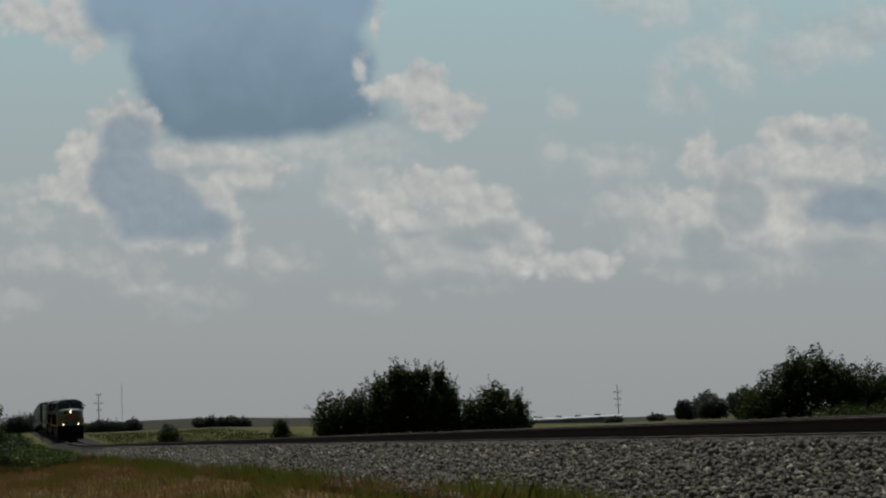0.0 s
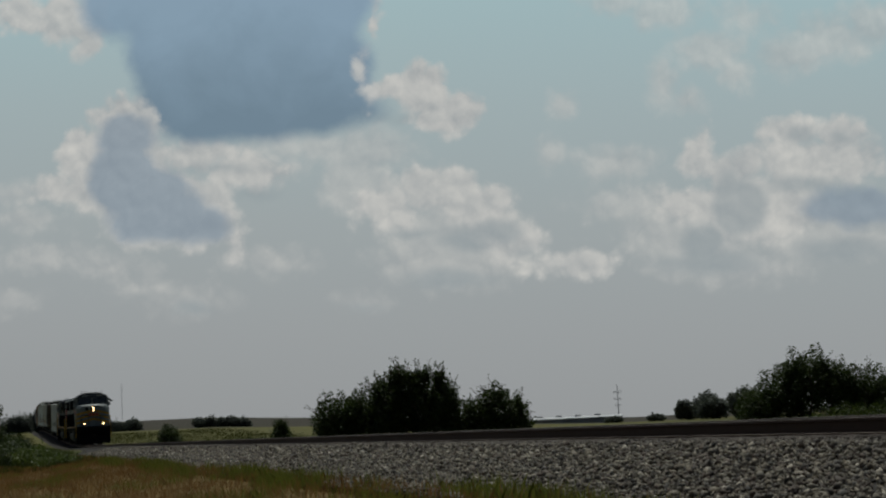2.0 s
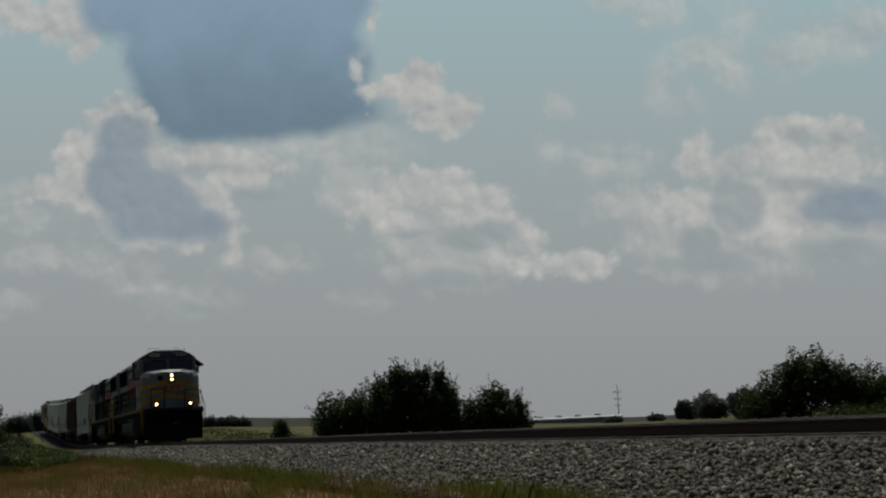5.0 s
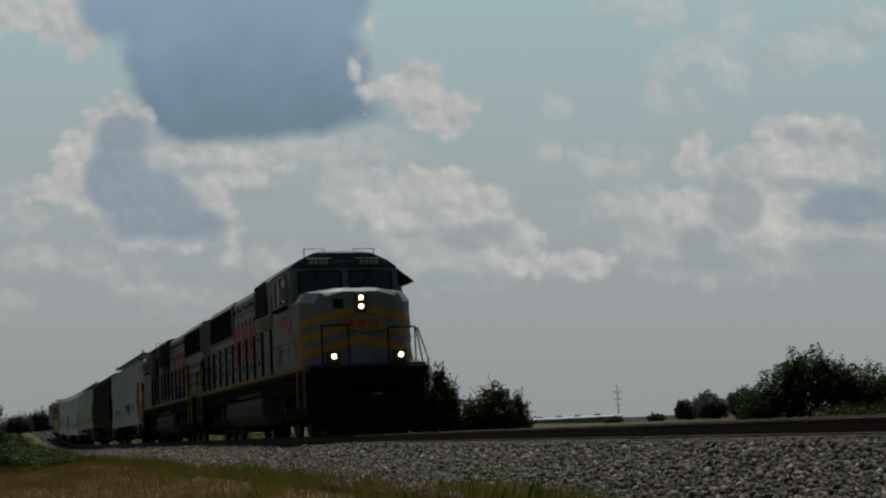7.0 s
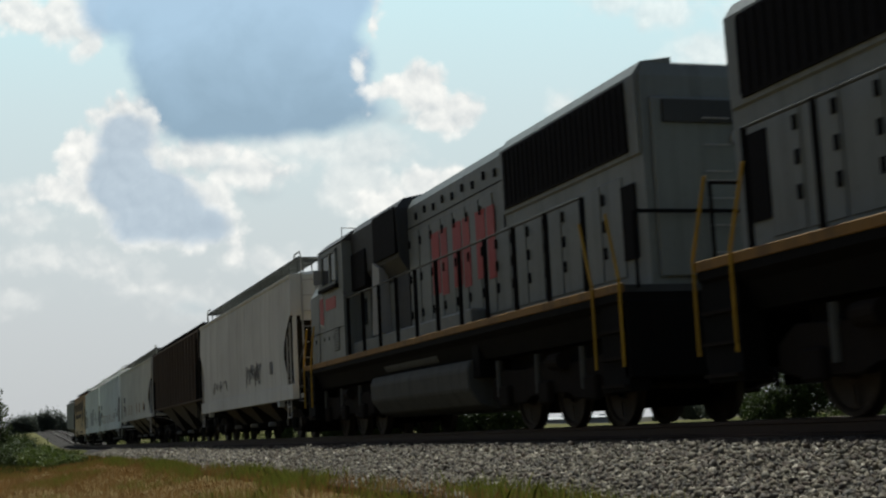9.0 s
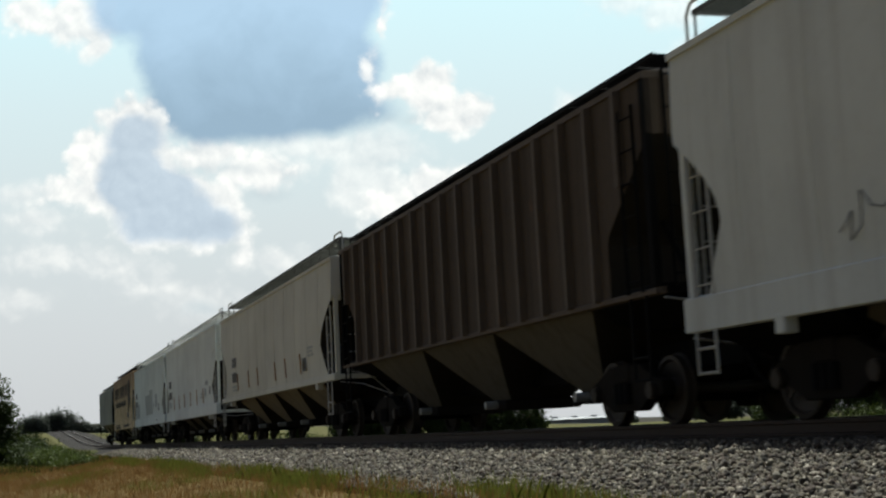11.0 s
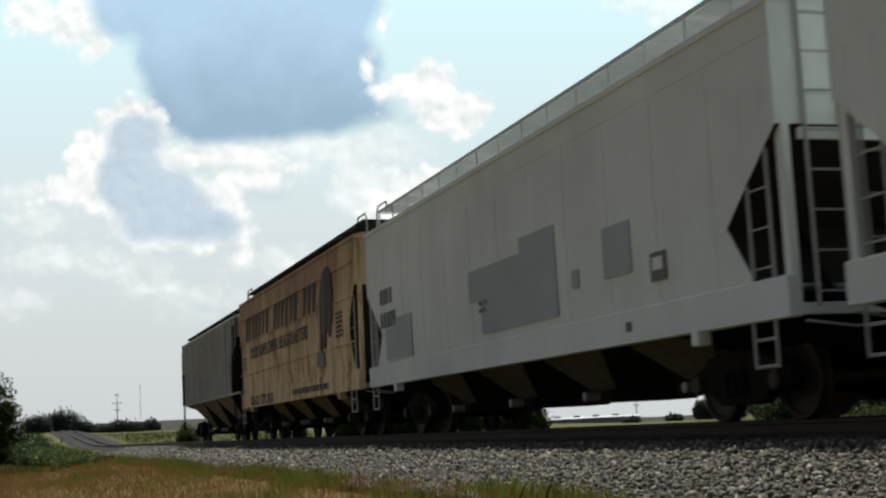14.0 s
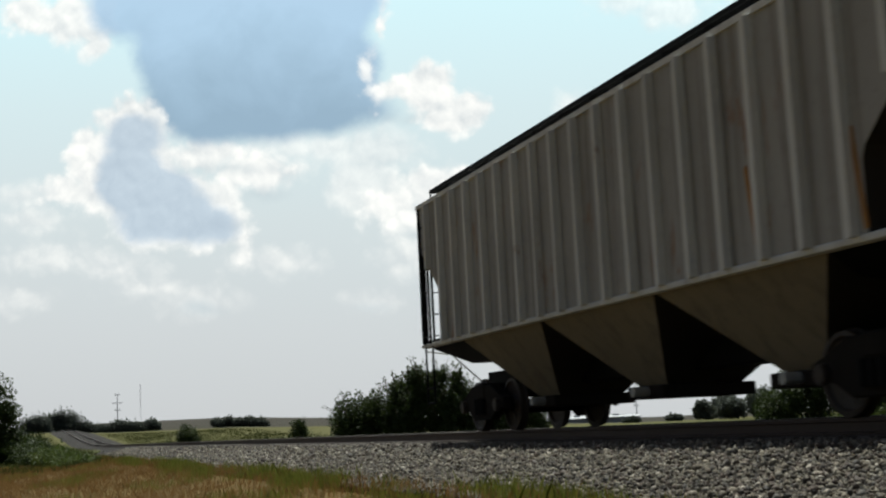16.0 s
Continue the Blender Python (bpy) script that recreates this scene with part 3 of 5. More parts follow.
        part("cut_lever", bars([(xe + s * 0.06, -1.45, sill[0] - 0.05), (xe + s * 0.10, -0.9, sill[0] - 0.12), (xe + s * 0.3, -0.25, 0.98)], 0.016, 5), M_GALV, car)
        if not ribs:
            part("jacking_pad", box(xe - s * 2.05 - 0.09, xe - s * 2.05 + 0.09, -1.60, -1.42, sill[0] - 0.16, sill[0] + 0.05, 0.015), paint_, car)
            # the pale end panel between the posts
            part("end_sheet", box(min(xe - s * 0.05, xe - s * 0.09), max(xe - s * 0.05, xe - s * 0.09), -1.3, 1.3, zc - 0.15, z_top), paint_, car)
        for y in (-0.9, 0.9):
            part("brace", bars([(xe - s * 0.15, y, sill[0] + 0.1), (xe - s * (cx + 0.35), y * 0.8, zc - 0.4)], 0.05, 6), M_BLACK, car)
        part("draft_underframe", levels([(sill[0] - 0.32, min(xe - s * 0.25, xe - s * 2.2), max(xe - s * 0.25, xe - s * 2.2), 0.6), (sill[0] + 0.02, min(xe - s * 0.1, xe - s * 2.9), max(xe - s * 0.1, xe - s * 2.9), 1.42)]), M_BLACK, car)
        coupler(car, xe - s * 0.1, s)
        freight_truck(car, s * (half - 2.05))
    part("air_reservoir", cylinder((-half + 1.0, 0.55, 1.32), (-half + 1.9, 0.55, 1.32), 0.2, 16, 0.04), M_BLACK, car)
    part("brake_wheel", cylinder((-half - 0.1, -0.6, 2.6), (-half - 0.06, -0.6, 2.6), 0.28, 18), M_BLACK, car)
    if ribs:
        for s in (-1, 1):
            for i in range(ribs):
                x = -half + 0.75 + (2 * half - 1.5) * i / (ribs - 1)
                lo = zb
                while half - 0.02 - inset(lo) < abs(x) + 0.06:
                    lo += 0.05
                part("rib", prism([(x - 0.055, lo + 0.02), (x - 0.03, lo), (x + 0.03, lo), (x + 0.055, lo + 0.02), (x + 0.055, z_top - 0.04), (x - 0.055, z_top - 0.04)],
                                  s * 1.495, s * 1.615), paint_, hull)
    if board:
        mat = board_mat or M_GALV
        for s in (-1, 1):
            running_board(car, -half + 0.15, half - 0.15, -1.27 if s < 0 else 0.63, -0.63 if s < 0 else 1.27, z_top + board_z, z_top + 0.06, mat)
    return car, mid, half


# ---- locomotive ----
def locomotive(label, red_blocks, shift):
    """A six-axle road diesel, cab to +x, built about its own middle."""
    loco = thing("locomotive", label, "locomotive", "locomotives of the train")
    L = loco
    # frame and deck
    frame_ = part("frame", cross([(-1.3, 1.2), (1.3, 1.2), (1.42, 1.5), (1.55, 1.6), (1.55, 1.70), (-1.55, 1.70), (-1.55, 1.6), (-1.42, 1.5)], -9.75, 9.75), M_BLACK, L)
    for s in (-1, 1):
        part("deck_edge", box(-9.76, 9.3, s * 1.5, s * 1.57, 1.70, 1.82, 0.01), M_DECK_EDGE, L, "soiled orange yellow stripe along the deck edge")
    part("deck", box(-9.7, 9.6, -1.52, 1.52, 1.70, 1.80), M_LOCO_DARK, L)
    # long hood
    hood = part("hood", levels([(1.79, -9.6, 1.2, 1.02), (4.60, -9.6, 1.2, 1.02), (4.78, -9.55, 1.15, 0.92), (4.84, -9.4, 1.1, 0.5)], 0.02), M_LOCO, L)
    part("hood_roof", box(-9.2, 1.0, -0.45, 0.45, 4.82, 4.90, 0.03), M_LOCO_DARK, hood)
    # doors along the hood, with seams, hinges and latches
    for s in (-1, 1):
        x = -8.9
        while x < 0.6:
            top = 3.35 if x < -4.4 else 4.05
            d = part("hood_door", box(x, x + 0.66, s * 1.015, s * 1.04, 1.98, top, 0.012), M_LOCO, hood)
            for z in (2.3, (2.3 + top - 0.3) / 2, top - 0.3):
                part("latch", box(x + 0.56, x + 0.62, s * 1.03, s * 1.07, z, z + 0.16), M_GRILLE, d)
            x += 0.72
        for i in range(9):
            x = -4.1 + i * 0.58
            part("lifting_lug", box(x, x + 0.07, s * 1.0, s * 1.055, 4.28 + 0.05 * (i % 2), 4.42 + 0.05 * (i % 2)), M_GRILLE, hood)
        part("hood_seam", box(-4.42, -4.38, s * 1.0, s * 1.035, 1.98, 4.6), M_GRILLE, hood)
        part("hood_seam", box(-4.38, 1.18, s * 1.0, s * 1.03, 4.16, 4.18), M_GRILLE, hood)
    # radiator section with its flared screens
    for s in (-1, 1):
        bm = cross([(s * 0.95, 3.5), (s * 1.06, 3.56), (s * 1.08, 4.62), (s * 0.95, 4.80), (s * 0.5, 4.87), (s * 0.5, 3.5)], -9.55, -4.45)
        wing = part("radiator_wing", bm, M_LOCO, hood)
        scr = part("radiator_screen", prism([(-9.25, 3.62), (-4.6, 3.62), (-4.6, 4.58), (-9.25, 4.58)], s * 1.05, s * 1.095), M_GRILLE, wing, "black radiator screen")
        for i in range(24):
            x = -9.25 + i * 0.195
            part("screen_bar", box(x, x + 0.02, s * 1.09, s * 1.11, 3.66, 4.54), M_GRILLE, wing)
        part("hood_end_opening", box(-9.3, -8.9, s * 1.01, s * 1.055, 2.2, 3.2), M_GRILLE, hood)
    for i, x in enumerate((-8.4, -6.9, -5.4)):
        part("radiator_fan", cylinder((x, 0, 4.84), (x, 0, 4.96), 0.62, 24, 0.03), M_LOCO_DARK, hood)
    # hood end face
    end = part("hood_end", box(-9.66, -9.6, -0.9, 0.9, 1.9, 4.3, 0.02), M_LOCO, hood)
    part("number_board", box(-9.72, -9.64, -0.75, 0.75, 3.95, 4.25), M_LOCO_DARK, end)
    part("rear_light", cylinder((-9.72, -0.35, 3.75), (-9.64, -0.35, 3.75), 0.11, 14), M_MARK_PALE, end)
    for i in range(6):
        part("grab_iron", bars([(-9.74, -0.2, 2.2 + i * 0.36), (-9.74, 0.2, 2.2 + i * 0.36)], 0.012, 5), M_MARK_PALE, end)
    # electrical cabinets and dynamic brake ahead of the engine
    cabinet = part("equipment_cabinet", levels([(1.79, 1.2, 5.0, 1.05), (3.3, 1.2, 5.0, 1.05), (3.62, 1.2, 5.0, 1.24), (4.62, 1.2, 5.0, 1.28), (4.84, 1.25, 4.95, 1.08), (4.95, 1.3, 4.9, 0.6)], 0.02), M_LOCO_DARK if shift else M_LOCO, L)
    for s in (-1, 1):
        part("brake_grid_screen", prism([(1.25, 3.70), (2.95, 3.70), (2.95, 4.66), (1.25, 4.66)], s * 1.2, s * 1.31), M_GRILLE, cabinet, "black brake grid screen")
        part("cabinet_opening", box(3.75, 4.98, s * 1.0, s * 1.30, 3.30, 4.15, 0.02), M_GRILLE, cabinet)
        part("cabinet_door", box(2.2, 3.7, s * 1.04, s * 1.085, 1.95, 3.2, 0.015), M_LOCO, cabinet)
        dr = part("cabinet_door", box(4.2, 4.95, s * 1.04, s * 1.085, 1.95, 3.25, 0.015), M_LOCO, cabinet)
        part("door_window", box(4.45, 4.8, s * 1.08, s * 1.095, 2.5, 3.1), M_GLASS_DARK, dr)
        if shift:
            part("air_intake_panel", prism([(2.5, 2.15), (3.3, 2.15), (3.1, 3.72), (2.6, 3.55)], s * 1.09, s * 1.30), M_MARK_PALE, cabinet, "pale slanted sheet panel")
    # cab
    cab = part("cab", levels([(1.79, 5.0, 7.62, 1.50), (4.46, 5.0, 7.50, 1.50), (4.70, 5.0, 7.44, 1.22), (4.90, 5.0, 7.36, 0.78), (4.94, 5.05, 7.3, 0.6)], 0.025), M_LOCO, L)
    part("cab_roof", levels([(4.50, 4.95, 7.5, 1.515), (4.73, 4.95, 7.43, 1.24), (4.94, 4.95, 7.35, 0.80), (4.99, 5.0, 7.28, 0.6)]), M_LOCO_DARK, cab)
    for s in (-1, 1):
        w = part("side_window", box(5.55, 6.95, s * 1.49, s * 1.515, 3.66, 4.34, 0.02), M_GLASS_DARK, cab)
        bm = bmesh.new()
        for x0, x1, z0, z1 in ((5.47, 7.03, 3.54, 3.63), (5.47, 7.03, 4.33, 4.4), (5.47, 5.56, 3.54, 4.4), (6.94, 7.03, 3.54, 4.4), (6.1, 6.2, 3.6, 4.35)):
            add_box(bm, x0, x1, s * 1.50, s * 1.545, z0, z1)
        part("window_frame", bm, M_LOCO, w)
        part("window_sill", box(5.4, 7.1, s * 1.5, s * 1.62, 3.47, 3.55, 0.015), M_GRILLE, w)
        if s > 0 and not shift:
            part("sunshade", cross([(s * 1.48, 4.42), (s * 1.92, 4.08), (s * 1.92, 4.12), (s * 1.48, 4.46)], 5.5, 7.6), M_GRILLE, cab)
        part("mirror", box(7.05, 7.12, s * 1.52, s * 1.72, 3.7, 4.05), M_MARK_PALE, cab)
        bm = bmesh.new()
        add_box(bm, 5.75, 6.75, s * 1.5, s * 1.512, 3.02, 3.3)
        part("road_number", bm, M_LOCO_RED, cab, "red road number as a plain block")
        em = part("emblem", prism([(7.06, 2.70), (7.38, 2.76), (7.43, 3.0), (7.37, 3.1), (7.43, 3.2), (7.36, 3.36), (7.04, 3.36), (6.99, 3.1), (7.04, 3.0), (6.99, 2.86)], min(s * 1.5, s * 1.514), max(s * 1.5, s * 1.514)), M_LOCO_RED, cab, "red emblem block with a pale edge")
        part("emblem_edge", prism([(7.03, 2.64), (7.42, 2.71), (7.48, 3.0), (7.42, 3.1), (7.48, 3.2), (7.40, 3.42), (7.0, 3.42), (6.94, 3.1), (6.99, 3.0), (6.94, 2.82)], min(s * 1.5, s * 1.507), max(s * 1.5, s * 1.507)), M_MARK_PALE, em)
        lv = part("louvre", box(5.5, 6.0, s * 1.5, s * 1.51, 2.0, 2.55), M_LOCO_DARK, cab)
        for i in range(8):
            part("slat", box(5.52, 5.98, s * 1.508, s * 1.522, 2.03 + i * 0.065, 2.06 + i * 0.065), M_LOCO, lv)
        part("belt_seam", box(5.05, 8.7, s * 1.497, s * 1.51, 2.52, 2.535), M_GRILLE, cab)
        for x in (6.0, 6.5, 7.0, 7.9):
            part("jack_mark", box(x, x + 0.06, s * 1.5, s * 1.512, 2.3, 2.4), M_GRILLE, cab)
    # windshield, in two panes
    for y0, y1 in ((-1.28, -0.12), (0.12, 1.28)):
        bm = bmesh.new()
        pts = [(7.66, y0, 3.66), (7.66, y1, 3.66), (7.57, y1, 4.44 if abs(y1) < 1 else 4.36), (7.57, y0, 4.44 if abs(y0) < 1 else 4.36)]
        bm.faces.new([bm.verts.new(p) for p in pts])
        r = bmesh.ops.extrude_face_region(bm, geom=list(bm.faces))
        bmesh.ops.translate(bm, vec=(-0.16, 0, 0), verts=[v for v in r["geom"] if isinstance(v, bmesh.types.BMVert)])
        ws = part("windshield", bm, M_GLASS_DARK, cab, "dark windshield pane")
        part("gasket", bars([(7.67, y0, 3.66), (7.67, y1, 3.66), (7.58, y1, 4.42), (7.58, y0, 4.42), (7.67, y0, 3.66)], 0.022, 5), M_GRILLE, ws)
        yc = (y0 + y1) / 2
        part("wiper", bars([(7.60, yc, 4.48), (7.66, yc - 0.1, 4.2), (7.69, yc - 0.35, 3.95)], 0.014, 4), M_GRILLE, ws)
        nb = part("number_board", box(7.34, 7.52, yc - 0.36, yc + 0.36, 4.56, 4.78, 0.02), M_LOCO_DARK, cab)
        bm = bmesh.new()
        for i in range(4):
            add_box(bm, 7.52, 7.53, yc - 0.26 + i * 0.14, yc - 0.16 + i * 0.14, 4.61, 4.73)
        part("number_bars", bm, M_MARK_PALE, nb)
        part("roof_grab_iron", bars([(7.0, yc - 0.28, 4.82), (7.0, yc - 0.28, 5.1), (7.0, yc + 0.28, 5.1), (7.0, yc + 0.28, 4.82)], 0.014, 5), M_MARK_PALE, cab)
    part("horn", cylinder((6.1, 0.2, 4.88), (6.1, 0.2, 5.02), 0.06, 10), M_GRILLE, cab)
    # nose: full width, sloped shoulders, chamfered corners
    bm = bmesh.new()
    rings = []
    for x, w, zs, zc in ((7.5, 1.5, 3.52, 3.86), (8.45, 1.5, 3.48, 3.86), (8.95, 1.2, 3.42, 3.80), (9.08, 1.06, 3.32, 3.70)):
        rings.append([bm.verts.new(p) for p in ((x, -w, 1.79), (x, -w, zs), (x, -w + 0.16, zc - 0.12), (x, -0.5, zc), (x, 0.5, zc), (x, w - 0.16, zc - 0.12), (x, w, zs), (x, w, 1.79))])
    for a, b in zip(rings, rings[1:]):
        for i in range(8):
            bm.faces.new((a[i], a[(i + 1) % 8], b[(i + 1) % 8], b[i]))
    bm.faces.new(rings[0][::-1])
    bm.faces.new(rings[-1])
    bmesh.ops.bevel(bm, geom=[e for e in bm.edges if e.calc_face_angle(0) > 0.3], offset=0.03, segments=2, affect="EDGES")
    nose = part("nose", bm, M_LOCO, L)
    # yellow chevrons on the front, three pairs, wrapping the corners
    for z in (3.02, 2.62, 2.22):
        for s in (-1, 1):
            bm = bmesh.new()
            pts = [(9.095, 0.0, z + 0.16), (9.095, s * 1.05, z - 0.10), (8.965, s * 1.215, z - 0.14), (8.46, s * 1.512, z - 0.22)]
            lo = [bm.verts.new(p) for p in pts]
            up_ = [bm.verts.new((p[0], p[1], p[2] + 0.18)) for p in pts]
            for i in range(3):
                bm.faces.new((lo[i], lo[i + 1], up_[i + 1], up_[i]))
            r = bmesh.ops.extrude_face_region(bm, geom=list(bm.faces))
            bmesh.ops.translate(bm, vec=(-0.02, 0, 0), verts=[v for v in r["geom"] if isinstance(v, bmesh.types.BMVert)])
            part("chevron", bm, M_LOCO_YELLOW, nose, "orange yellow chevron band")
    plate = part("name_panel", box(9.07, 9.11, -0.52, 0.52, 2.72, 3.02, 0.01), M_LOCO_YELLOW, nose, "orange panel with red blocks")
    for y in (-0.32, 0.0, 0.32):
        part("name_block", box(9.11, 9.125, y - 0.13, y + 0.13, 2.77, 2.97), M_LOCO_RED, plate)
    hb = part("headlight_housing", box(9.0, 9.14, -0.17, 0.17, 3.14, 3.70, 0.04), M_LOCO_DARK, nose)
    for z in (3.53, 3.30):
        part("headlight", cylinder((9.13, 0, z), (9.16, 0, z), 0.058, 16), M_LAMP, hb, "lit round headlight")
    part("nose_window", box(9.0, 9.10, -0.78, -0.42, 3.22, 3.55, 0.06), M_GRILLE, nose)
    part("nose_step", box(9.1, 9.16, 0.5, 0.9, 2.65, 2.68), M_MARK_PALE, nose)
    # front platform, pilot, plow
    part("front_platform", box(9.0, 9.6, -1.55, 1.55, 1.62, 1.80, 0.02), M_LOCO_DARK, L)
    part("anticlimber", box(9.5, 9.78, -1.45, 1.45, 1.42, 1.74, 0.05), M_BLACK, L)
    pilot = part("pilot", box(9.35, 9.5, -1.5, 1.5, 0.75, 1.6, 0.02), M_BLACK, L)
    bm = bmesh.new()
    rows_ = [[(9.42, -1.45, 1.0), (9.75, 0, 1.0), (9.42, 1.45, 1.0)], [(9.5, -1.5, 0.15), (10.05, 0, 0.15), (9.5, 1.5, 0.15)], [(9.35, -1.45, 0.15), (9.5, 0, 0.15), (9.35, 1.45, 0.15)]]
    vv = [[bm.verts.new(p) for p in r] for r in rows_]
    for a, b in ((0, 1), (1, 2)):
        for i in range(2):
            bm.faces.new((vv[a][i], vv[a][i + 1], vv[b][i + 1], vv[b][i]))
    part("snow_plow", bm, M_BLACK, pilot)
    coupler(L, 9.8, 1)
    coupler(L, -9.8, -1)
    part("rear_pilot", box(-9.78, -9.6, -1.5, 1.5, 0.6, 1.6, 0.02), M_BLACK, L)
    for y in (-0.88, 0.88):
        dl = part("ditch_light_box", box(9.35, 9.58, y - 0.16, y + 0.16, 1.80, 2.14, 0.03), M_LOCO_DARK, L)
        part("ditch_light", cylinder((9.57, y, 2.0), (9.6, y, 2.0), 0.062, 16), M_LAMP, dl, "lit round ditch light")
    # handrails
    for s in (-1, 1):
        y = s * 1.5
        hr = part("handrail", bars([(-8.6, y, 3.12), (4.6, y, 3.12), (5.0, y, 3.3)], 0.02), M_TANK, L)
        x = -8.6
        while x < 4.7:
            part("handrail_post", bars([(x, y, 1.6), (x, y, 3.12)], 0.04), M_GRILLE, hr)
            x += 1.32
        part("lower_duct", box(-3.3, 5.0, s * 1.04, s * 1.32, 1.80, 2.12, 0.03), M_LOCO, L)
        for x in (8.75, -9.35):
            k = 1 if x > 0 else -1
            st = part("step_well", box(x - 0.38, x + 0.38, s * 1.2, s * 1.5, 0.45, 1.6), M_BLACK, L)
            for z in (0.5, 0.85, 1.2):
                part("step", box(x - 0.36, x + 0.36, s * 1.3, s * 1.57, z, z + 0.04), M_TRUCK, st)
            for a in (-0.42, 0.42):
                part("grab_rail", bars([(x + a, s * 1.58, 0.75), (x + a, s * 1.58, 1.85), (x + a - k * 0.35, s * 1.55, 2.75)], 0.022), M_RAIL_YELLOW, L, "yellow grab rail")
    part("front_railing", bars([(9.45, -1.15, 1.75), (9.45, -1.15, 2.80), (9.45, -0.45, 2.80), (9.45, -0.45, 1.75)], 0.024), M_GRILLE, L)
    part("front_railing", bars([(9.45, 1.32, 1.75), (9.45, 1.32, 2.72), (9.45, 0.6, 2.72), (9.45, 0.6, 1.75)], 0.022), M_GRILLE, L)
    part("front_chain", bars([(9.45, -0.45, 2.70), (9.45, 0.05, 2.56), (9.45, 0.6, 2.66)], 0.012, 4), M_GRILLE, L)
    part("front_side_rail", bars([(9.45, 1.4, 2.69), (9.4, 1.66, 1.9), (9.36, 1.66, 0.95)], 0.02), M_TANK, L)
    part("rear_railing", bars([(-9.75, -1.3, 1.75), (-9.75, -1.3, 2.75), (-9.75, 1.3, 2.75), (-9.75, 1.3, 1.75)], 0.026), M_GRILLE, L)
    part("uncoupling_lever", bars([(9.85, -1.4, 1.15), (9.95, -0.3, 1.05), (9.95, 0.3, 1.05), (9.85, 1.4, 1.15)], 0.018), M_BLACK, pilot)
    # fuel tank and air tanks
    k = [(1.45, 1.22), (1.52, 1.05), (1.50, 0.72), (1.30, 0.45), (1.0, 0.36)]
    part("fuel_tank", cross([(-y, z) for y, z in k] + [(y, z) for y, z in k[::-1]], -3.5, 2.9, 0.03), M_TANK, L, "grey fuel tank")
    for s in (-1, 1):
        part("air_tank", cylinder((-1.9 if s < 0 else -1.5, s * 1.2, 1.42), (2.2, s * 1.2, 1.42), 0.19, 18, 0.05), M_TANK, L)
    # trucks
    for xt in (-6.3, 6.3):
        for s in (-1, 1):
            out = [(-2.45, 0.5), (-2.45, 0.8), (-2.1, 1.0), (-0.9, 0.92), (0.0, 1.05), (0.9, 0.92), (2.1, 1.0), (2.45, 0.8), (2.45, 0.5), (2.0, 0.42), (1.0, 0.42), (0.7, 0.55), (-0.7, 0.55), (-1.0, 0.42), (-2.0, 0.42)]
            sf = part("truck_frame", prism([(xt + a, b) for a, b in out], s * 1.02, s * 1.2, 0.02), M_TRUCK, L)
            for a in (-1.72, 0, 1.72):
                part("axle_box", box(xt + a - 0.2, xt + a + 0.2, s * 1.18, s * 1.3, 0.38, 0.72, 0.03), M_TRUCK, sf)
                part("damper", cylinder((xt + a + 0.36, s * 1.2, 0.55), (xt + a + 0.36, s * 1.2, 1.15), 0.06, 10), M_TANK, sf)
            part("brake_cylinder", cylinder((xt - 0.85, s * 1.28, 0.98), (xt - 0.45, s * 1.28, 0.98), 0.13, 14), M_TRUCK, sf)
        for a in (-1.3, 0.42, 1.3):
            part("traction_motor", box(xt + a - 0.38, xt + a + 0.38, -0.62, 0.62, 0.24, 0.95, 0.08), M_BLACK, L)
        part("truck_bolster", box(xt - 2.2, xt + 2.2, -0.95, 0.95, 0.9, 1.22, 0.03), M_BLACK, L)
        for a in (-1.72, 0, 1.72):
            wheelset(L, WHEEL_LARGE, 0.53, xt + a)
        part("sand_box", box(xt + 2.5, xt + 2.85, -1.4, 1.4, 0.9, 1.55, 0.02), M_BLACK, L)
    # big red marking on the hood as plain blocks
    for s in (-1, 1):
        for x0, x1, cuts in red_blocks:
            for z0, z1, a, b in cuts:
                part("red_marking", box(x0 + (x1 - x0) * a, x0 + (x1 - x0) * b, s * 1.036, s * 1.05, 2.58 + 1.25 * z0, 2.58 + 1.25 * z1), M_LOCO_RED, hood, "faded red block marking")
    return loco


# ---- plants ----
def leaf_cloud(rng, centres, count, size, up=0.3):
    """Leaves as small bent quads in and about lumps: centres of (x, y, z, rx, ry, rz)."""
    w = np.array([c[3] * c[4] + c[3] * c[5] for c in centres])
    pick = rng.choice(len(centres), count, p=w / w.sum())
    c = np.array(centres)[pick]
    d = rng.normal(size=(count, 3))
    d /= np.linalg.norm(d, axis=1)[:, None]
    rad = 0.25 + 0.8 * rng.random(count) ** 0.6
    lump = 1 + 0.22 * np.sin(d[:, 0] * 7 + pick) * np.cos(d[:, 2] * 6 + pick * 2)
    p = c[:, :3] + d * c[:, 3:] * (rad * lump)[:, None]
    keep = p[:, 2] > 0.02
    p = p[keep]
    return p


def quads_at(rng, p, size, lean=0.6):
    n = len(p)
    a = rng.normal(size=(n, 3)) * [1, 1, lean]
    a /= np.linalg.norm(a, axis=1)[:, None]
    b = np.cross(a, rng.normal(size=(n, 3)))
    b /= np.linalg.norm(b, axis=1)[:, None]
    s = size * rng.uniform(0.6, 1.4, n)[:, None]
    v = np.stack([p - a * s * 0.9, p + b * s * 0.42, p + a * s * 0.9, p - b * s * 0.42], 1).reshape(-1, 3)
    f = np.arange(4 * n).reshape(-1, 4)
    return v, f


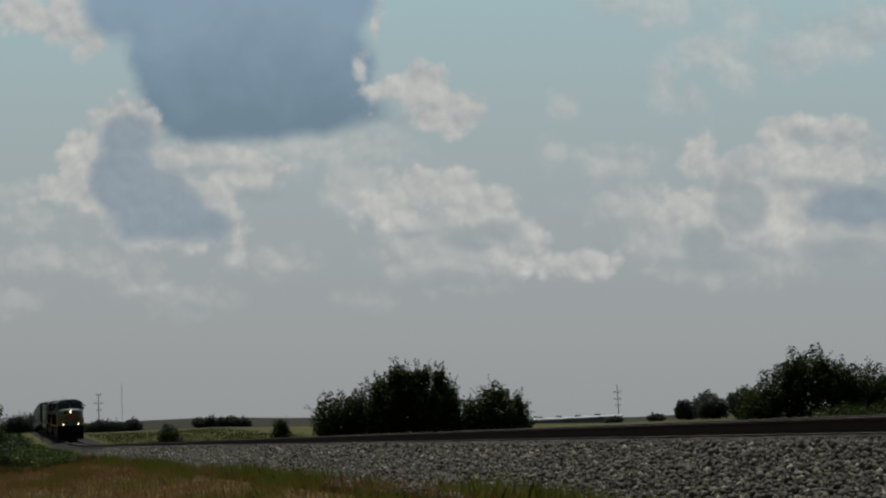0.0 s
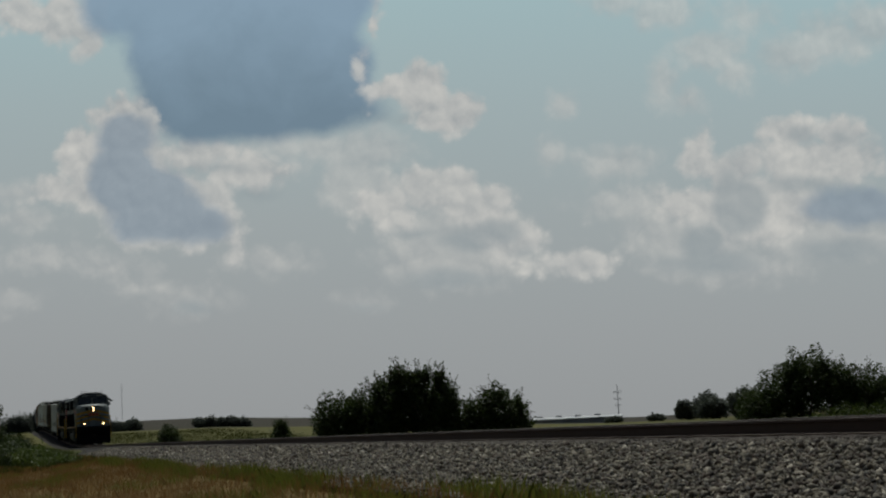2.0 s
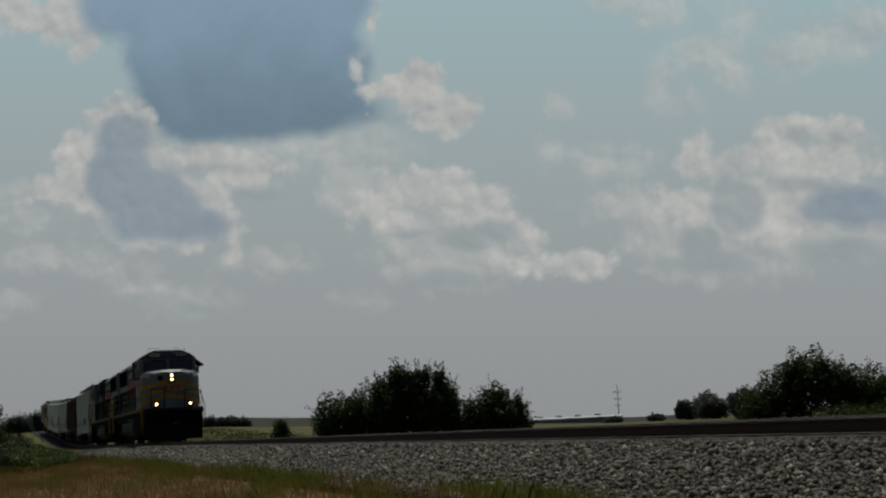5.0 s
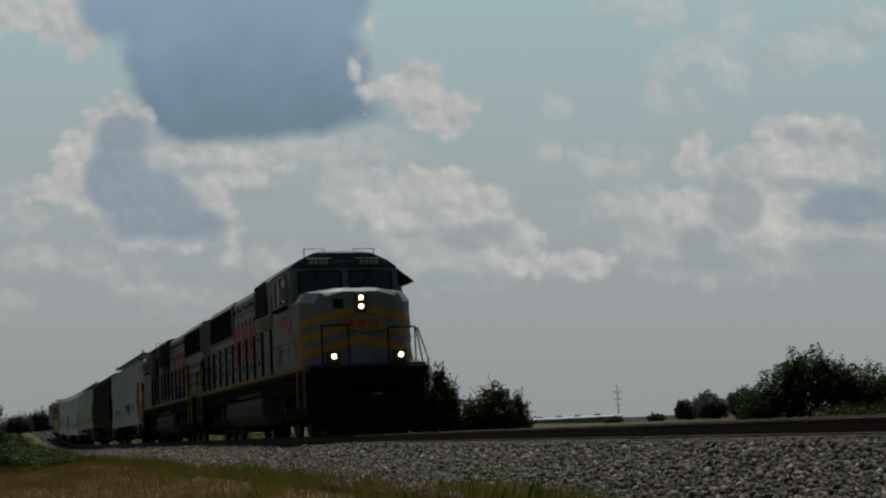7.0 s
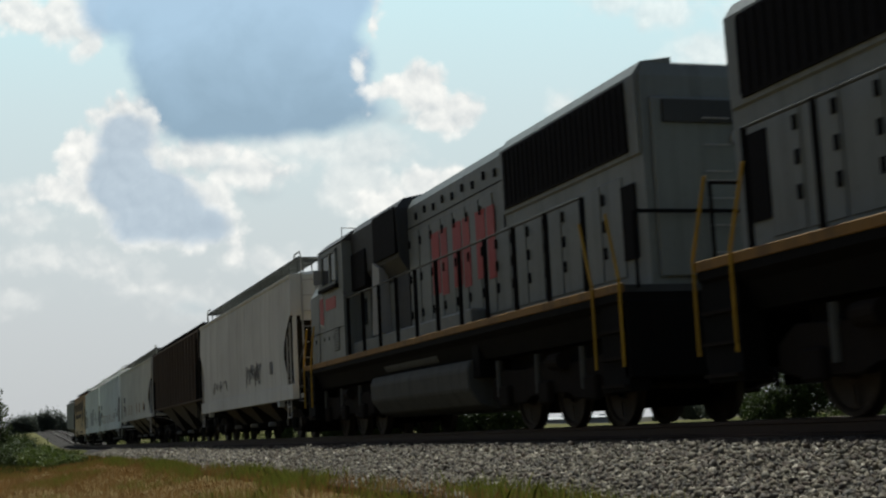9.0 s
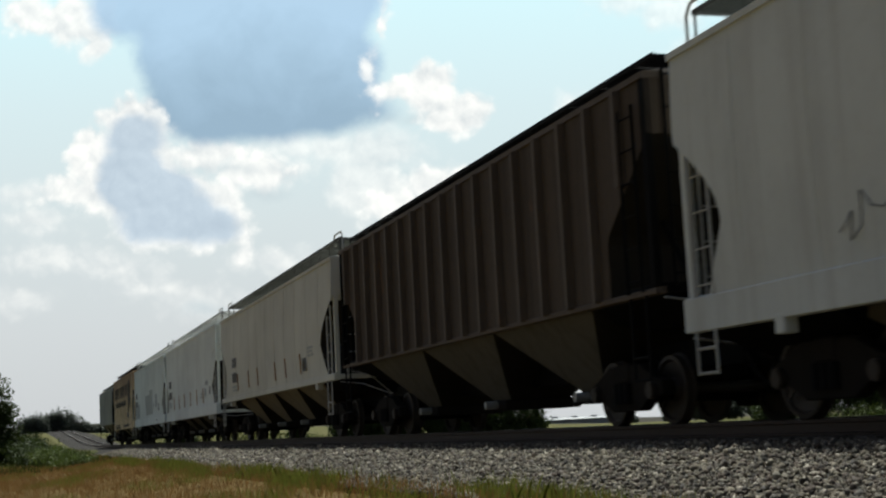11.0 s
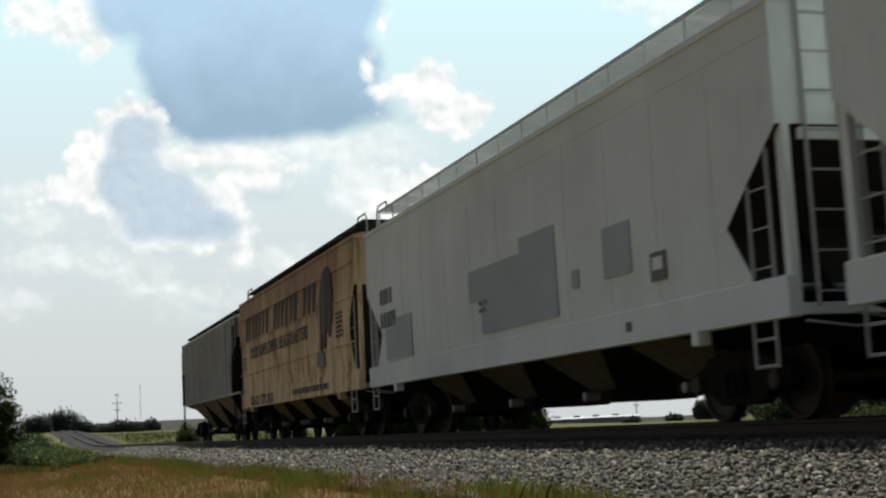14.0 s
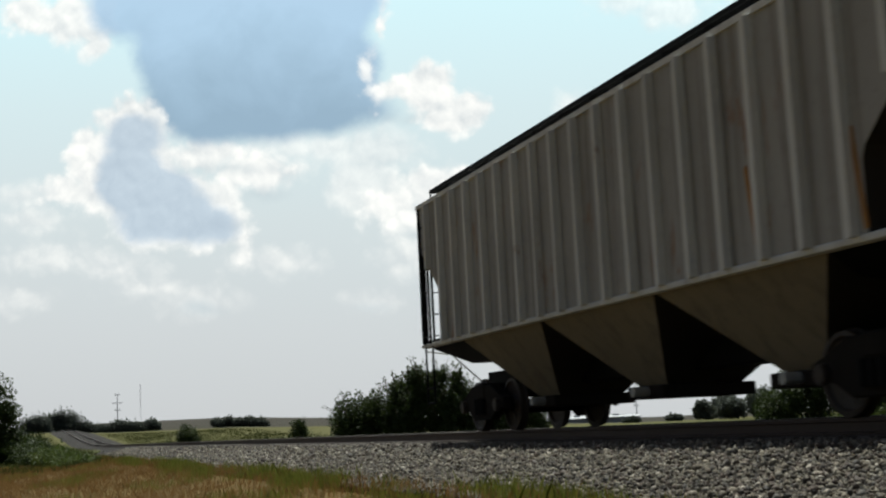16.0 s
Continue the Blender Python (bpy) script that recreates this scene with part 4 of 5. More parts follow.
def np_mesh(name, v, f, material, parent=None, label=""):
    me = bpy.data.meshes.new(name)
    me.vertices.add(len(v))
    me.vertices.foreach_set("co", np.asarray(v, dtype=np.float32).ravel())
    k = f.shape[1]
    me.loops.add(f.size)
    me.loops.foreach_set("vertex_index", f.astype(np.int32).ravel())
    me.polygons.add(len(f))
    me.polygons.foreach_set("loop_start", np.arange(0, f.size, k, dtype=np.int32))
    me.update(calc_edges=True)
    me.materials.append(material)
    ob = new(name, me)
    if parent:
        ob.parent = parent
    if label:
        tagged(ob, label)
    return ob


def shrub(name, label, category, x, y, lumps, leaves, size, seed, material, sprigs=40, group="", z=None, reach=1.0, turn=72.0):
    """A bush or small tree: stems, limbs, leaves on lumps, and sprigs that stand out of the crown."""
    rng = np.random.default_rng(seed)
    base = ground_height(x, y) - 0.05 if z is None else z
    t = thing(name, label, category, group, m=pose(x, y, base, 0, 0, turn))
    bm = bmesh.new()
    stems, lumps = list(lumps), list(lumps)
    for cx, cy, cz, rx, ry, rz in stems:
        for k in range(3):
            f = rng.uniform(0.35, 0.6)
            lumps.append((cx + rng.uniform(-0.55, 0.55) * rx, cy + rng.normal() * ry * 0.4, max(rz * f * 0.8, cz + rng.uniform(-0.75, 0.55) * rz), rx * f, ry * f, rz * f))
    for cx, cy, cz, rx, ry, rz in stems:
        foot = Vector((cx * 0.75 + rng.uniform(-.2, .2), cy * 0.7, 0))
        top = Vector((cx, cy, cz + rz * 0.3))
        mid = (foot + top) / 2 + Vector((rng.uniform(-.3, .3), rng.uniform(-.2, .2), 0))
        r = 0.035 + 0.03 * rz
        for a, b, r1, r2 in ((foot, mid, r, r * 0.75), (mid, top, r * 0.75, r * 0.4)):
            d = b - a
            cn = bmesh.ops.create_cone(bm, segments=7, radius1=r1, radius2=r2, depth=d.length, cap_ends=True)
            bmesh.ops.transform(bm, matrix=Matrix.Translation((a + b) / 2) @ d.to_track_quat("Z", "Y").to_matrix().to_4x4(), verts=cn["verts"])
        for i in range(5):
            q = Vector((cx + rng.normal() * rx * 0.6, cy + rng.normal() * ry * 0.6, cz + rng.uniform(0, 0.8) * rz))
            d = q - mid
            cn = bmesh.ops.create_cone(bm, segments=5, radius1=r * 0.45, radius2=r * 0.12, depth=d.length, cap_ends=False)
            bmesh.ops.transform(bm, matrix=Matrix.Translation((mid + q) / 2) @ d.to_track_quat("Z", "Y").to_matrix().to_4x4(), verts=cn["verts"])
    # sprigs
    extra = []
    for i in range(sprigs):
        cx, cy, cz, rx, ry, rz = lumps[rng.integers(len(lumps))]
        an, el = rng.uniform(0, 2 * math.pi), rng.uniform(0.1, 1.3)
        d = Vector((math.cos(an) * math.cos(el), math.sin(an) * math.cos(el), math.sin(el)))
        a = Vector((cx + d.x * rx * 0.85, cy + d.y * ry * 0.85, cz + d.z * rz * 0.85))
        ln = rng.uniform(0.25, 0.75) * reach
        e = a + (d + Vector((rng.normal() * .2, rng.normal() * .2, 0.25))).normalized() * ln
        add_bar(bm, a, e, 0.012 * reach, 3)
        for k in range(11):
            f = k / 10
            extra.append(a.lerp(e, f) + Vector(rng.normal(size=3)) * 0.07 * reach)
    tagged(part("trunk", bm, M_BARK, t), kind="stuff")
    p = leaf_cloud(rng, lumps, leaves, size)
    p = np.vstack([p, np.array([tuple(q) for q in extra])]) if extra else p
    v, f = quads_at(rng, p, size)
    np_mesh("crown", v, f, material, t)
    return t


# ---- stones and grass ----
def build_stones():
    """Loose ballast stones on the near shoulder, joined: real pieces, smaller and closer where the camera sees them best."""
    rng = np.random.default_rng(5)
    ico = bmesh.new()
    bmesh.ops.create_icosphere(ico, subdivisions=1, radius=1.0)
    ico.verts.ensure_lookup_table()
    base = np.array([v.co[:] for v in ico.verts])
    tri = np.array([[v.index for v in f.verts] for f in ico.faces])
    ico.free()

    def batch(n, x0, x1, y0, y1, s0, s1, name):
        x = rng.uniform(x0, x1, n)
        y = rng.uniform(y0, y1, n)
        d = y - TRACK_Y
        z = np.where(d < -1.9, -0.225 - (-1.9 - d) * 0.189, -0.225)
        s = rng.uniform(s0, s1, n) * rng.choice([0.7, 1.0, 1.0, 1.35], n)
        v = base[None] * (1 + 0.33 * rng.normal(size=(n, len(base), 1)).clip(-1.4, 1.4))
        v = v * (s[:, None] * rng.uniform(0.55, 1.25, (n, 3)))[:, None, :]
        a = rng.uniform(0, 6.28, n)
        t = rng.uniform(-0.6, 0.6, n)
        c, sn = np.cos(a)[:, None], np.sin(a)[:, None]
        vx, vy, vz = v[..., 0] * c - v[..., 1] * sn, v[..., 0] * sn + v[..., 1] * c, v[..., 2]
        ct, st = np.cos(t)[:, None], np.sin(t)[:, None]
        vx, vz = vx * ct - vz * st, vx * st + vz * ct
        out = np.stack([vx + x[:, None], vy + y[:, None], vz + (z + s * rng.uniform(0.0, 0.7, n))[:, None]], -1)
        f = (tri[None] + (np.arange(n) * len(base))[:, None, None]).reshape(-1, 3)
        ob = np_mesh(name, out.reshape(-1, 3), f, M_STONE)
        tagged(ob, "loose grey angular ballast stones beside the rails", "ballast stones", kind="stuff")

    batch(36000, -24, -4, 4.75, 7.9, 0.015, 0.031, "ballast_stones")
    batch(19000, -48, -24, 4.75, 7.9, 0.022, 0.038, "ballast_stones")
    batch(10000, -90, -48, 4.8, 7.9, 0.03, 0.055, "ballast_stones")


def build_grass():
    rng = np.random.default_rng(9)

    def blades(name, n, x0, x1, y0, y1, h0, h1, w, material, label, clump=0.25, place=None):
        k = max(1, int(n / 14))
        cx, cy = rng.uniform(x0, x1, k), rng.uniform(y0, y1, k)
        if place is not None:
            ok = place(cx, cy)
            cx, cy = cx[ok], cy[ok]
            k = len(cx)
        i = rng.integers(k, size=n)
        x, y = cx[i] + rng.normal(size=n) * clump, cy[i] + rng.normal(size=n) * clump
        hs = rng.uniform(0.6, 1.3, k)[i]
        z = np.array([ground_height(a, b) for a, b in zip(x, y)]) - 0.02
        h = rng.uniform(h0, h1, n) * hs
        a = rng.uniform(0, 6.28, n)
        lean = rng.uniform(0.05, 0.5, n) * h
        dx, dy = np.cos(a) * lean, np.sin(a) * lean
        b = rng.uniform(0, 6.28, n)
        wx, wy = np.cos(b) * w, np.sin(b) * w
        v = np.stack([np.stack([x - wx, y - wy, z], -1), np.stack([x + wx, y + wy, z], -1),
                      np.stack([x + dx * .4 + wx * .7, y + dy * .4 + wy * .7, z + h * .6], -1), np.stack([x + dx, y + dy, z + h], -1),
                      np.stack([x + dx * .4 - wx * .7, y + dy * .4 - wy * .7, z + h * .6], -1)], 1)
        f = np.arange(5 * n).reshape(-1, 5)
        ob = np_mesh(name, v.reshape(-1, 3), f, material)
        tagged(ob, label, "grass", kind="stuff")

    blades("dry_grass", 80000, -80, -9, -1.5, 5.3, 0.06, 0.19, 0.004, M_GRASS_DRY, "dry reddish brown grass beside the ballast")
    blades("green_grass", 20000, -80, -9, -1.0, 5.1, 0.06, 0.2, 0.004, M_GRASS_GREEN, "green grass tufts among the dry grass", 0.2,
           lambda x, y: np.sin(x * 0.45 + y) + np.sin(y * 2.1 + x * 0.2) > 0.35)
    blades("green_weeds", 16000, -60, -11, 4.0, 5.5, 0.08, 0.26, 0.005, M_GRASS_GREEN, "yellow green weeds at the foot of the ballast", 0.12,
           lambda x, y: np.sin(x * 0.9 + 2.0 * np.sin(x * 0.23)) + np.sin(y * 5.0 + x * 0.37) > 0.1)
    blades("ballast_weeds", 2200, -16, -8.5, 4.8, 5.7, 0.08, 0.2, 0.004, M_GRASS_GREEN, "yellow green weeds growing through the ballast", 0.07)
    blades("bank_grass", 26000, -260, -60, -14, 5.0, 0.15, 0.35, 0.02, M_MEADOW, "green grass on the bank beside the track", 0.5)
    blades("far_bank_grass", 30000, -240, -40, 14.5, 40, 0.15, 0.4, 0.025, M_MEADOW, "yellow green meadow grass beyond the track", 0.6)


# ---- sky with clouds ----
def cloud_material():
    """Hazy sky with backlit cumulus. Each cloud is a heap of round lumps in angles from the dome's axis, with billowing edges."""
    m, n, l, b = nodes_of("cloudy_sky")
    n.remove(b)
    tc = n.new("ShaderNodeTexCoord")
    sep = n.new("ShaderNodeSeparateXYZ")
    l.new(tc.outputs["Object"], sep.inputs[0])
    back = math_node(n, l, "MULTIPLY", sep.outputs[2], -1.0)
    u0 = math_node(n, l, "MULTIPLY", math_node(n, l, "DIVIDE", sep.outputs[0], back), 24.2)
    v0 = math_node(n, l, "MULTIPLY", math_node(n, l, "DIVIDE", sep.outputs[1], back), 24.2)
    comb = n.new("ShaderNodeCombineXYZ")
    l.new(u0, comb.inputs[0])
    l.new(v0, comb.inputs[1])
    uv = comb.outputs[0]

    def vec(op, a, b_):
        k = n.new("ShaderNodeVectorMath")
        k.operation = op
        for sock, val in zip(k.inputs, (a, b_)):
            if isinstance(val, bpy.types.NodeSocket):
                l.new(val, sock)
            else:
                sock.default_value = val
        return k.outputs["Value"] if op == "LENGTH" else k.outputs["Vector"]

    def warp(scale, detail, amount, seed):
        t = n.new("ShaderNodeTexNoise")
        t.inputs["Scale"].default_value, t.inputs["Detail"].default_value, t.inputs["Roughness"].default_value = scale, detail, 0.6
        l.new(vec("ADD", uv, (seed, seed * 0.7, seed * 1.3)), t.inputs["Vector"])
        return vec("MULTIPLY", vec("SUBTRACT", t.outputs["Color"], (0.5, 0.5, 0.5)), (amount, amount * 0.8, 0.0))

    p = vec("ADD", uv, vec("ADD", warp(0.75, 2, 0.35, 3.1), warp(2.6, 5, 0.26, 8.4)))
    p_soft = vec("ADD", uv, warp(0.8, 5, 0.55, 5.7))
    vsep = n.new("ShaderNodeSeparateXYZ")
    l.new(vec("ADD", uv, warp(1.6, 4, 0.22, 1.9)), vsep.inputs[0])

    def billow(scale, at):
        t = n.new("ShaderNodeTexVoronoi")
        t.inputs["Scale"].default_value, t.inputs["Detail"].default_value, t.inputs["Roughness"].default_value = scale, 3.0, 0.45
        t.normalize = True
        l.new(at, t.inputs["Vector"])
        return math_node(n, l, "SUBTRACT", 0.30, t.outputs["Distance"])

    puff = billow(2.3, p)
    puff_low = billow(2.3, vec("ADD", p, (0.07, 0.13, 0.0)))

    def heap(at, lumps, amount, low, high, soft=0.12):
        """The union of lumps (across, up, half width, half height[, flat base]), with puffs on its edge, from 0 to 1."""
        d = None
        for cx, cy, w, h, *base in lumps:
            r = vec("LENGTH", vec("MULTIPLY", vec("SUBTRACT", at, (cx, cy, 0)), (1 / w, 1 / h, 0)), (0, 0, 0))
            f = math_node(n, l, "MULTIPLY", math_node(n, l, "SUBTRACT", 1.0, r), min(w, h))
            if base:
                f = math_node(n, l, "MINIMUM", f, math_node(n, l, "SUBTRACT", vsep.outputs[1], base[0]))
            d = f if d is None else math_node(n, l, "SMOOTH_MAX", d, f, soft)
        d = math_node(n, l, "ADD", d, math_node(n, l, "MULTIPLY", puff, amount))
        k = n.new("ShaderNodeMapRange")
        k.interpolation_type = "SMOOTHSTEP"
        l.new(d, k.inputs["Value"])
        k.inputs["From Min"].default_value, k.inputs["From Max"].default_value = low, high
        return k.outputs[0]

    BRIGHT = [(-0.38, 2.80, 0.55, 0.46), (-0.75, 2.85, 0.36, 0.26), (0.05, 2.38, 0.60, 0.38), (-1.42, 3.15, 0.10, 0.34), (-1.22, 4.15, 0.08, 0.26), (-1.15, 2.80, 0.35, 0.20),
              (-6.6, 4.05, 0.65, 0.42), (-6.3, 3.65, 0.25, 0.32), (-7.5, 4.2, 0.5, 0.35),
              (-5.58, 2.22, 0.62, 0.42), (-6.30, 1.58, 0.52, 0.55), (-6.75, 1.0, 0.55, 0.26), (-5.7, 1.35, 0.9, 0.9), (-4.85, 0.62, 1.15, 0.72, 0.0), (-3.92, 0.72, 0.22, 0.42), (-3.58, 0.1, 0.14, 0.35),
              (-4.35, 1.64, 0.85, 0.26), (-3.55, 1.33, 0.7, 0.30),
              (-0.05, 1.05, 0.85, 0.42), (-1.0, 0.75, 0.5, 0.3), (0.7, 0.72, 0.7, 0.40), (1.3, 0.15, 0.8, 0.34), (2.2, -0.22, 0.75, 0.26), (-0.9, 0.5, 0.4, 0.18),
              (6.15, 2.08, 0.52, 0.30), (7.05, 2.05, 0.46, 0.30), (6.5, 1.55, 1.3, 0.45), (4.55, 1.72, 0.28, 0.40), (5.1, 1.4, 0.5, 0.3), (5.75, 0.75, 1.0, 0.6), (4.7, 0.8, 0.8, 0.35)]
    PALE = [(3.05, 1.55, 0.75, 0.30), (3.5, 0.8, 0.95, 0.34), (4.5, 0.3, 1.4, 0.55), (6.6, 0.3, 1.5, 0.5), (5.2, -0.3, 1.3, 0.32), (3.95, 4.2, 0.65, 0.36), (4.7, 3.55, 0.75, 0.38), (3.92, 2.86, 0.27, 0.42), (4.3, 2.62, 0.3, 0.2), (5.25, 3.1, 0.4, 0.3),
            (6.2, 3.4, 0.65, 0.30), (6.9, 3.7, 0.9, 0.42), (7.6, 3.95, 0.6, 0.42), (3.1, 4.4, 0.6, 0.25), (5.3, 4.1, 0.5, 0.25), (2.1, 2.6, 0.22, 0.25),
            (-1.3, 1.7, 0.95, 0.42), (-2.6, 1.42, 0.4, 0.18), (-1.4, 1.1, 0.7, 0.6), (-2.2, 1.75, 1.2, 0.3), (0.1, -0.2, 1.3, 0.5), (0.3, 0.35, 1.4, 0.5),
            (-6.9, -0.18, 0.85, 0.22), (-3.1, -0.25, 0.65, 0.20), (-5.35, -0.72, 0.6, 0.2), (-4.4, -0.95, 0.65, 0.26), (-1.4, -0.96, 0.42, 0.20), (-7.6, -0.9, 0.5, 0.2), (-7.5, 0.95, 0.5, 0.25), (-7.2, 0.5, 0.6, 0.2), (-5.9, -0.3, 0.7, 0.2), (1.9, 1.7, 0.25, 0.2)]
    DEEP = [(-3.75, 3.45, 1.9, 1.75, 1.85), (-2.5, 3.2, 1.35, 1.3, 1.95), (-4.0, 4.6, 2.5, 1.1), (-2.3, 4.5, 1.3, 1.0), (-5.6, 4.3, 0.8, 0.7), (-4.2, 2.6, 1.2, 0.75, 1.86), (-1.75, 2.55, 0.9, 0.34, 2.15)]
    MIDDLE = [(-5.6, 1.95, 0.62, 0.50), (-5.65, 1.25, 0.66, 0.85), (-5.0, 0.58, 1.05, 0.64, 0.03), (-4.3, 0.4, 0.62, 0.42, 0.05), (7.25, 0.72, 1.1, 0.42), (-5.2, 0.95, 0.8, 0.6)]
    FAINT = [(-0.5, 0.29, 0.65, 0.13), (0.45, 0.16, 0.6, 0.26), (0.15, -0.55, 0.9, 0.22), (1.0, 0.35, 0.5, 0.25), (1.5, -0.05, 0.35, 0.15), (5.3, 0.75, 0.55, 0.6), (4.8, -0.25, 1.1, 0.25), (6.35, 1.95, 0.3, 0.18), (7.15, 1.95, 0.28, 0.16), (5.05, 1.1, 0.3, 0.4), (6.4, 1.1, 0.9, 0.2),
             (-4.35, -1.05, 0.5, 0.15), (-1.4, -1.07, 0.35, 0.10), (-3.9, 1.42, 0.6, 0.12), (-0.2, 2.35, 0.9, 0.16), (4.6, 0.1, 0.4, 0.4), (7.0, 0.0, 0.9, 0.25), (-3.3, 0.95, 0.5, 0.12)]
    bright = heap(p, BRIGHT, 0.75, -0.12, 0.12)
    pale = heap(p, PALE, 0.7, -0.16, 0.22)
    deep = heap(p_soft, DEEP, 0.2, -0.08, 0.24, 0.3)
    middle = heap(p, MIDDLE, 0.3, -0.04, 0.20)
    faint = heap(p_soft, FAINT, 0.2, -0.06, 0.18)
    broad = noise_node(n, l, 0.9, 5, 0.55, uv, 0.3)
    # clear sky: blue-green above, grey haze low down
    height = math_node(n, l, "MULTIPLY_ADD", v0, 0.1, 0.4, clamp=True)
    air = ramp_node(n, l, height, [(0.05, (0.29, 0.30, 0.305)), (0.25, (0.315, 0.335, 0.342)), (0.45, (0.33, 0.37, 0.378)), (0.65, (0.335, 0.41, 0.425)), (0.85, (0.335, 0.46, 0.485))])
    relief = math_node(n, l, "SUBTRACT", puff, puff_low)
    white = mix_node(n, l, math_node(n, l, "MULTIPLY_ADD", relief, 1.9, math_node(n, l, "MULTIPLY_ADD", broad, 1.5, -0.30), clamp=True), (0.365, 0.385, 0.39), (0.575, 0.57, 0.54))
    lifted = math_node(n, l, "MULTIPLY", math_node(n, l, "SUBTRACT", math_node(n, l, "MULTIPLY_ADD", broad, 2.2, vsep.outputs[1]), 3.4), 0.5, clamp=True)
    grey = mix_node(n, l, lifted, (0.15, 0.22, 0.285), (0.225, 0.32, 0.41))
    grey_mid = mix_node(n, l, math_node(n, l, "MULTIPLY_ADD", relief, 1.2, broad, clamp=True), (0.215, 0.265, 0.315), (0.28, 0.34, 0.39))
    grey_faint = (0.27, 0.315, 0.335)
    hz = ramp_node(n, l, height, [(0.10, (0.0, 0.0, 0.0)), (0.36, (1, 1, 1))])
    col = mix_node(n, l, math_node(n, l, "MULTIPLY", math_node(n, l, "MULTIPLY", pale, 0.55), hz), air, white)
    col = mix_node(n, l, math_node(n, l, "MULTIPLY", math_node(n, l, "MULTIPLY", bright, 0.92), hz), col, white)
    col = mix_node(n, l, math_node(n, l, "MULTIPLY", faint, 0.62), col, grey_faint)
    col = mix_node(n, l, math_node(n, l, "MULTIPLY", deep, 0.95), col, grey)
    # the lit heap before the deep cloud, then its own shaded middle
    front = heap(p, BRIGHT[:6] + BRIGHT[9:12], 0.7, -0.08, 0.14)
    col = mix_node(n, l, math_node(n, l, "MULTIPLY", front, 0.8), col, white)
    col = mix_node(n, l, math_node(n, l, "MULTIPLY", middle, 0.9), col, grey_mid)
    em = n.new("ShaderNodeEmission")
    l.new(col, em.inputs[0])
    em.inputs[1].default_value = 1.0
    tr = n.new("ShaderNodeBsdfTransparent")
    # the clouded part fades out into the open sky at its rim
    ru = math_node(n, l, "ABSOLUTE", math_node(n, l, "MULTIPLY", u0, 1 / 12.0))
    rv = math_node(n, l, "MULTIPLY", math_node(n, l, "SUBTRACT", v0, 2.0), 1 / 9.0)
    rim = math_node(n, l, "MULTIPLY", math_node(n, l, "SUBTRACT", 1.0, math_node(n, l, "MAXIMUM", ru, rv)), 4.0, clamp=True)
    mx = n.new("ShaderNodeMixShader")
    l.new(rim, mx.inputs[0])
    l.new(tr.outputs[0], mx.inputs[1])
    l.new(em.outputs[0], mx.inputs[2])
    l.new(mx.outputs[0], n["Material Output"].inputs[0])
    return m


def build_clouds():
    """A piece of a great sphere round the camera's place, seen from inside."""
    r, verts, faces = 3600.0, [], []
    nu, nv = 40, 24
    for i in range(nu + 1):
        for j in range(nv + 1):
            a, e = -1.30 + 2.6 * i / nu, -0.55 + 1.25 * j / nv
            d = Vector((a * 0.5, e * 0.6, -1)).normalized() * r
            verts.append(d[:])
    for i in range(nu):
        for j in range(nv):
            k = i * (nv + 1) + j
            faces.append((k, k + nv + 1, k + nv + 2, k + 1))
    ob = link_mesh("sky_backdrop", verts, faces, cloud_material())
    ob.data.polygons.foreach_set("use_smooth", [True] * len(ob.data.polygons))
    tagged(ob, "hazy summer sky with backlit cumulus clouds", "sky", kind="structure")
    return ob


# ---- far things ----
def utility_pole(x, y, z0, h, arms):
    t = thing("utility_pole", "tall wooden power pole with cross-arms", "utility pole", m=pose(x, y, z0))
    bm = bmesh.new()
    c = bmesh.ops.create_cone(bm, segments=10, radius1=0.16, radius2=0.09, depth=h, cap_ends=True)
    bmesh.ops.translate(bm, vec=(0, 0, h / 2), verts=c["verts"])
    part("pole", bm, M_FAR_STEEL, t)
    for z, w in arms:
        arm = part("cross_arm", box(-0.06, 0.06, -w, w, h * z - 0.055, h * z + 0.055), M_FAR_STEEL, t)
        for y_ in (-w * 0.9, -w * 0.45, w * 0.45, w * 0.9):
            part("insulator", cylinder((0, y_, h * z + 0.09), (0, y_, h * z + 0.4), 0.07, 8), M_TANK, arm)


def mast(x, y, z0, h):
    t = thing("radio_mast", "thin guyed lattice radio mast", "mast", m=pose(x, y, z0))
    bm = bmesh.new()
    for a in range(3):
        c, s = 0.2 * math.cos(a * 2.094), 0.2 * math.sin(a * 2.094)
        add_bar(bm, (c, s, 0), (c, s, h), 0.03, 4)
    part("lattice", bm, M_FAR_STEEL, t)


def shed(x, y, z0, length, depth, h, rz):
    t = thing("long_shed", "long low shed with a pale metal roof", "building", m=pose(x, y, z0, 0, 0, rz))
    part("wall", box(-length / 2, length / 2, -depth / 2, depth / 2, 0, h), M_SHED, t)
    rf = part("roof", prism([(-length / 2 - 0.4, h), (length / 2 + 0.4, h), (length / 2 + 0.4, h + 0.12), (-length / 2 - 0.4, h + 0.12)], -depth / 2 - 0.6, depth / 2 + 0.6), M_ROOF_WHITE, t)
    part("ridge", cross([(-depth / 2 - 0.5, h + 0.1), (0, h + 0.6), (depth / 2 + 0.5, h + 0.1)], -length / 2, length / 2), M_ROOF_WHITE, rf)
    for i in range(int(length / 5)):
        part("roof_vent", box(-length / 2 + 2 + i * 5, -length / 2 + 3.6 + i * 5, -0.6, 0.6, h + 0.5, h + 0.95), M_ROOF_WHITE, rf)


# ---- the place ----
build_ground()
build_track()

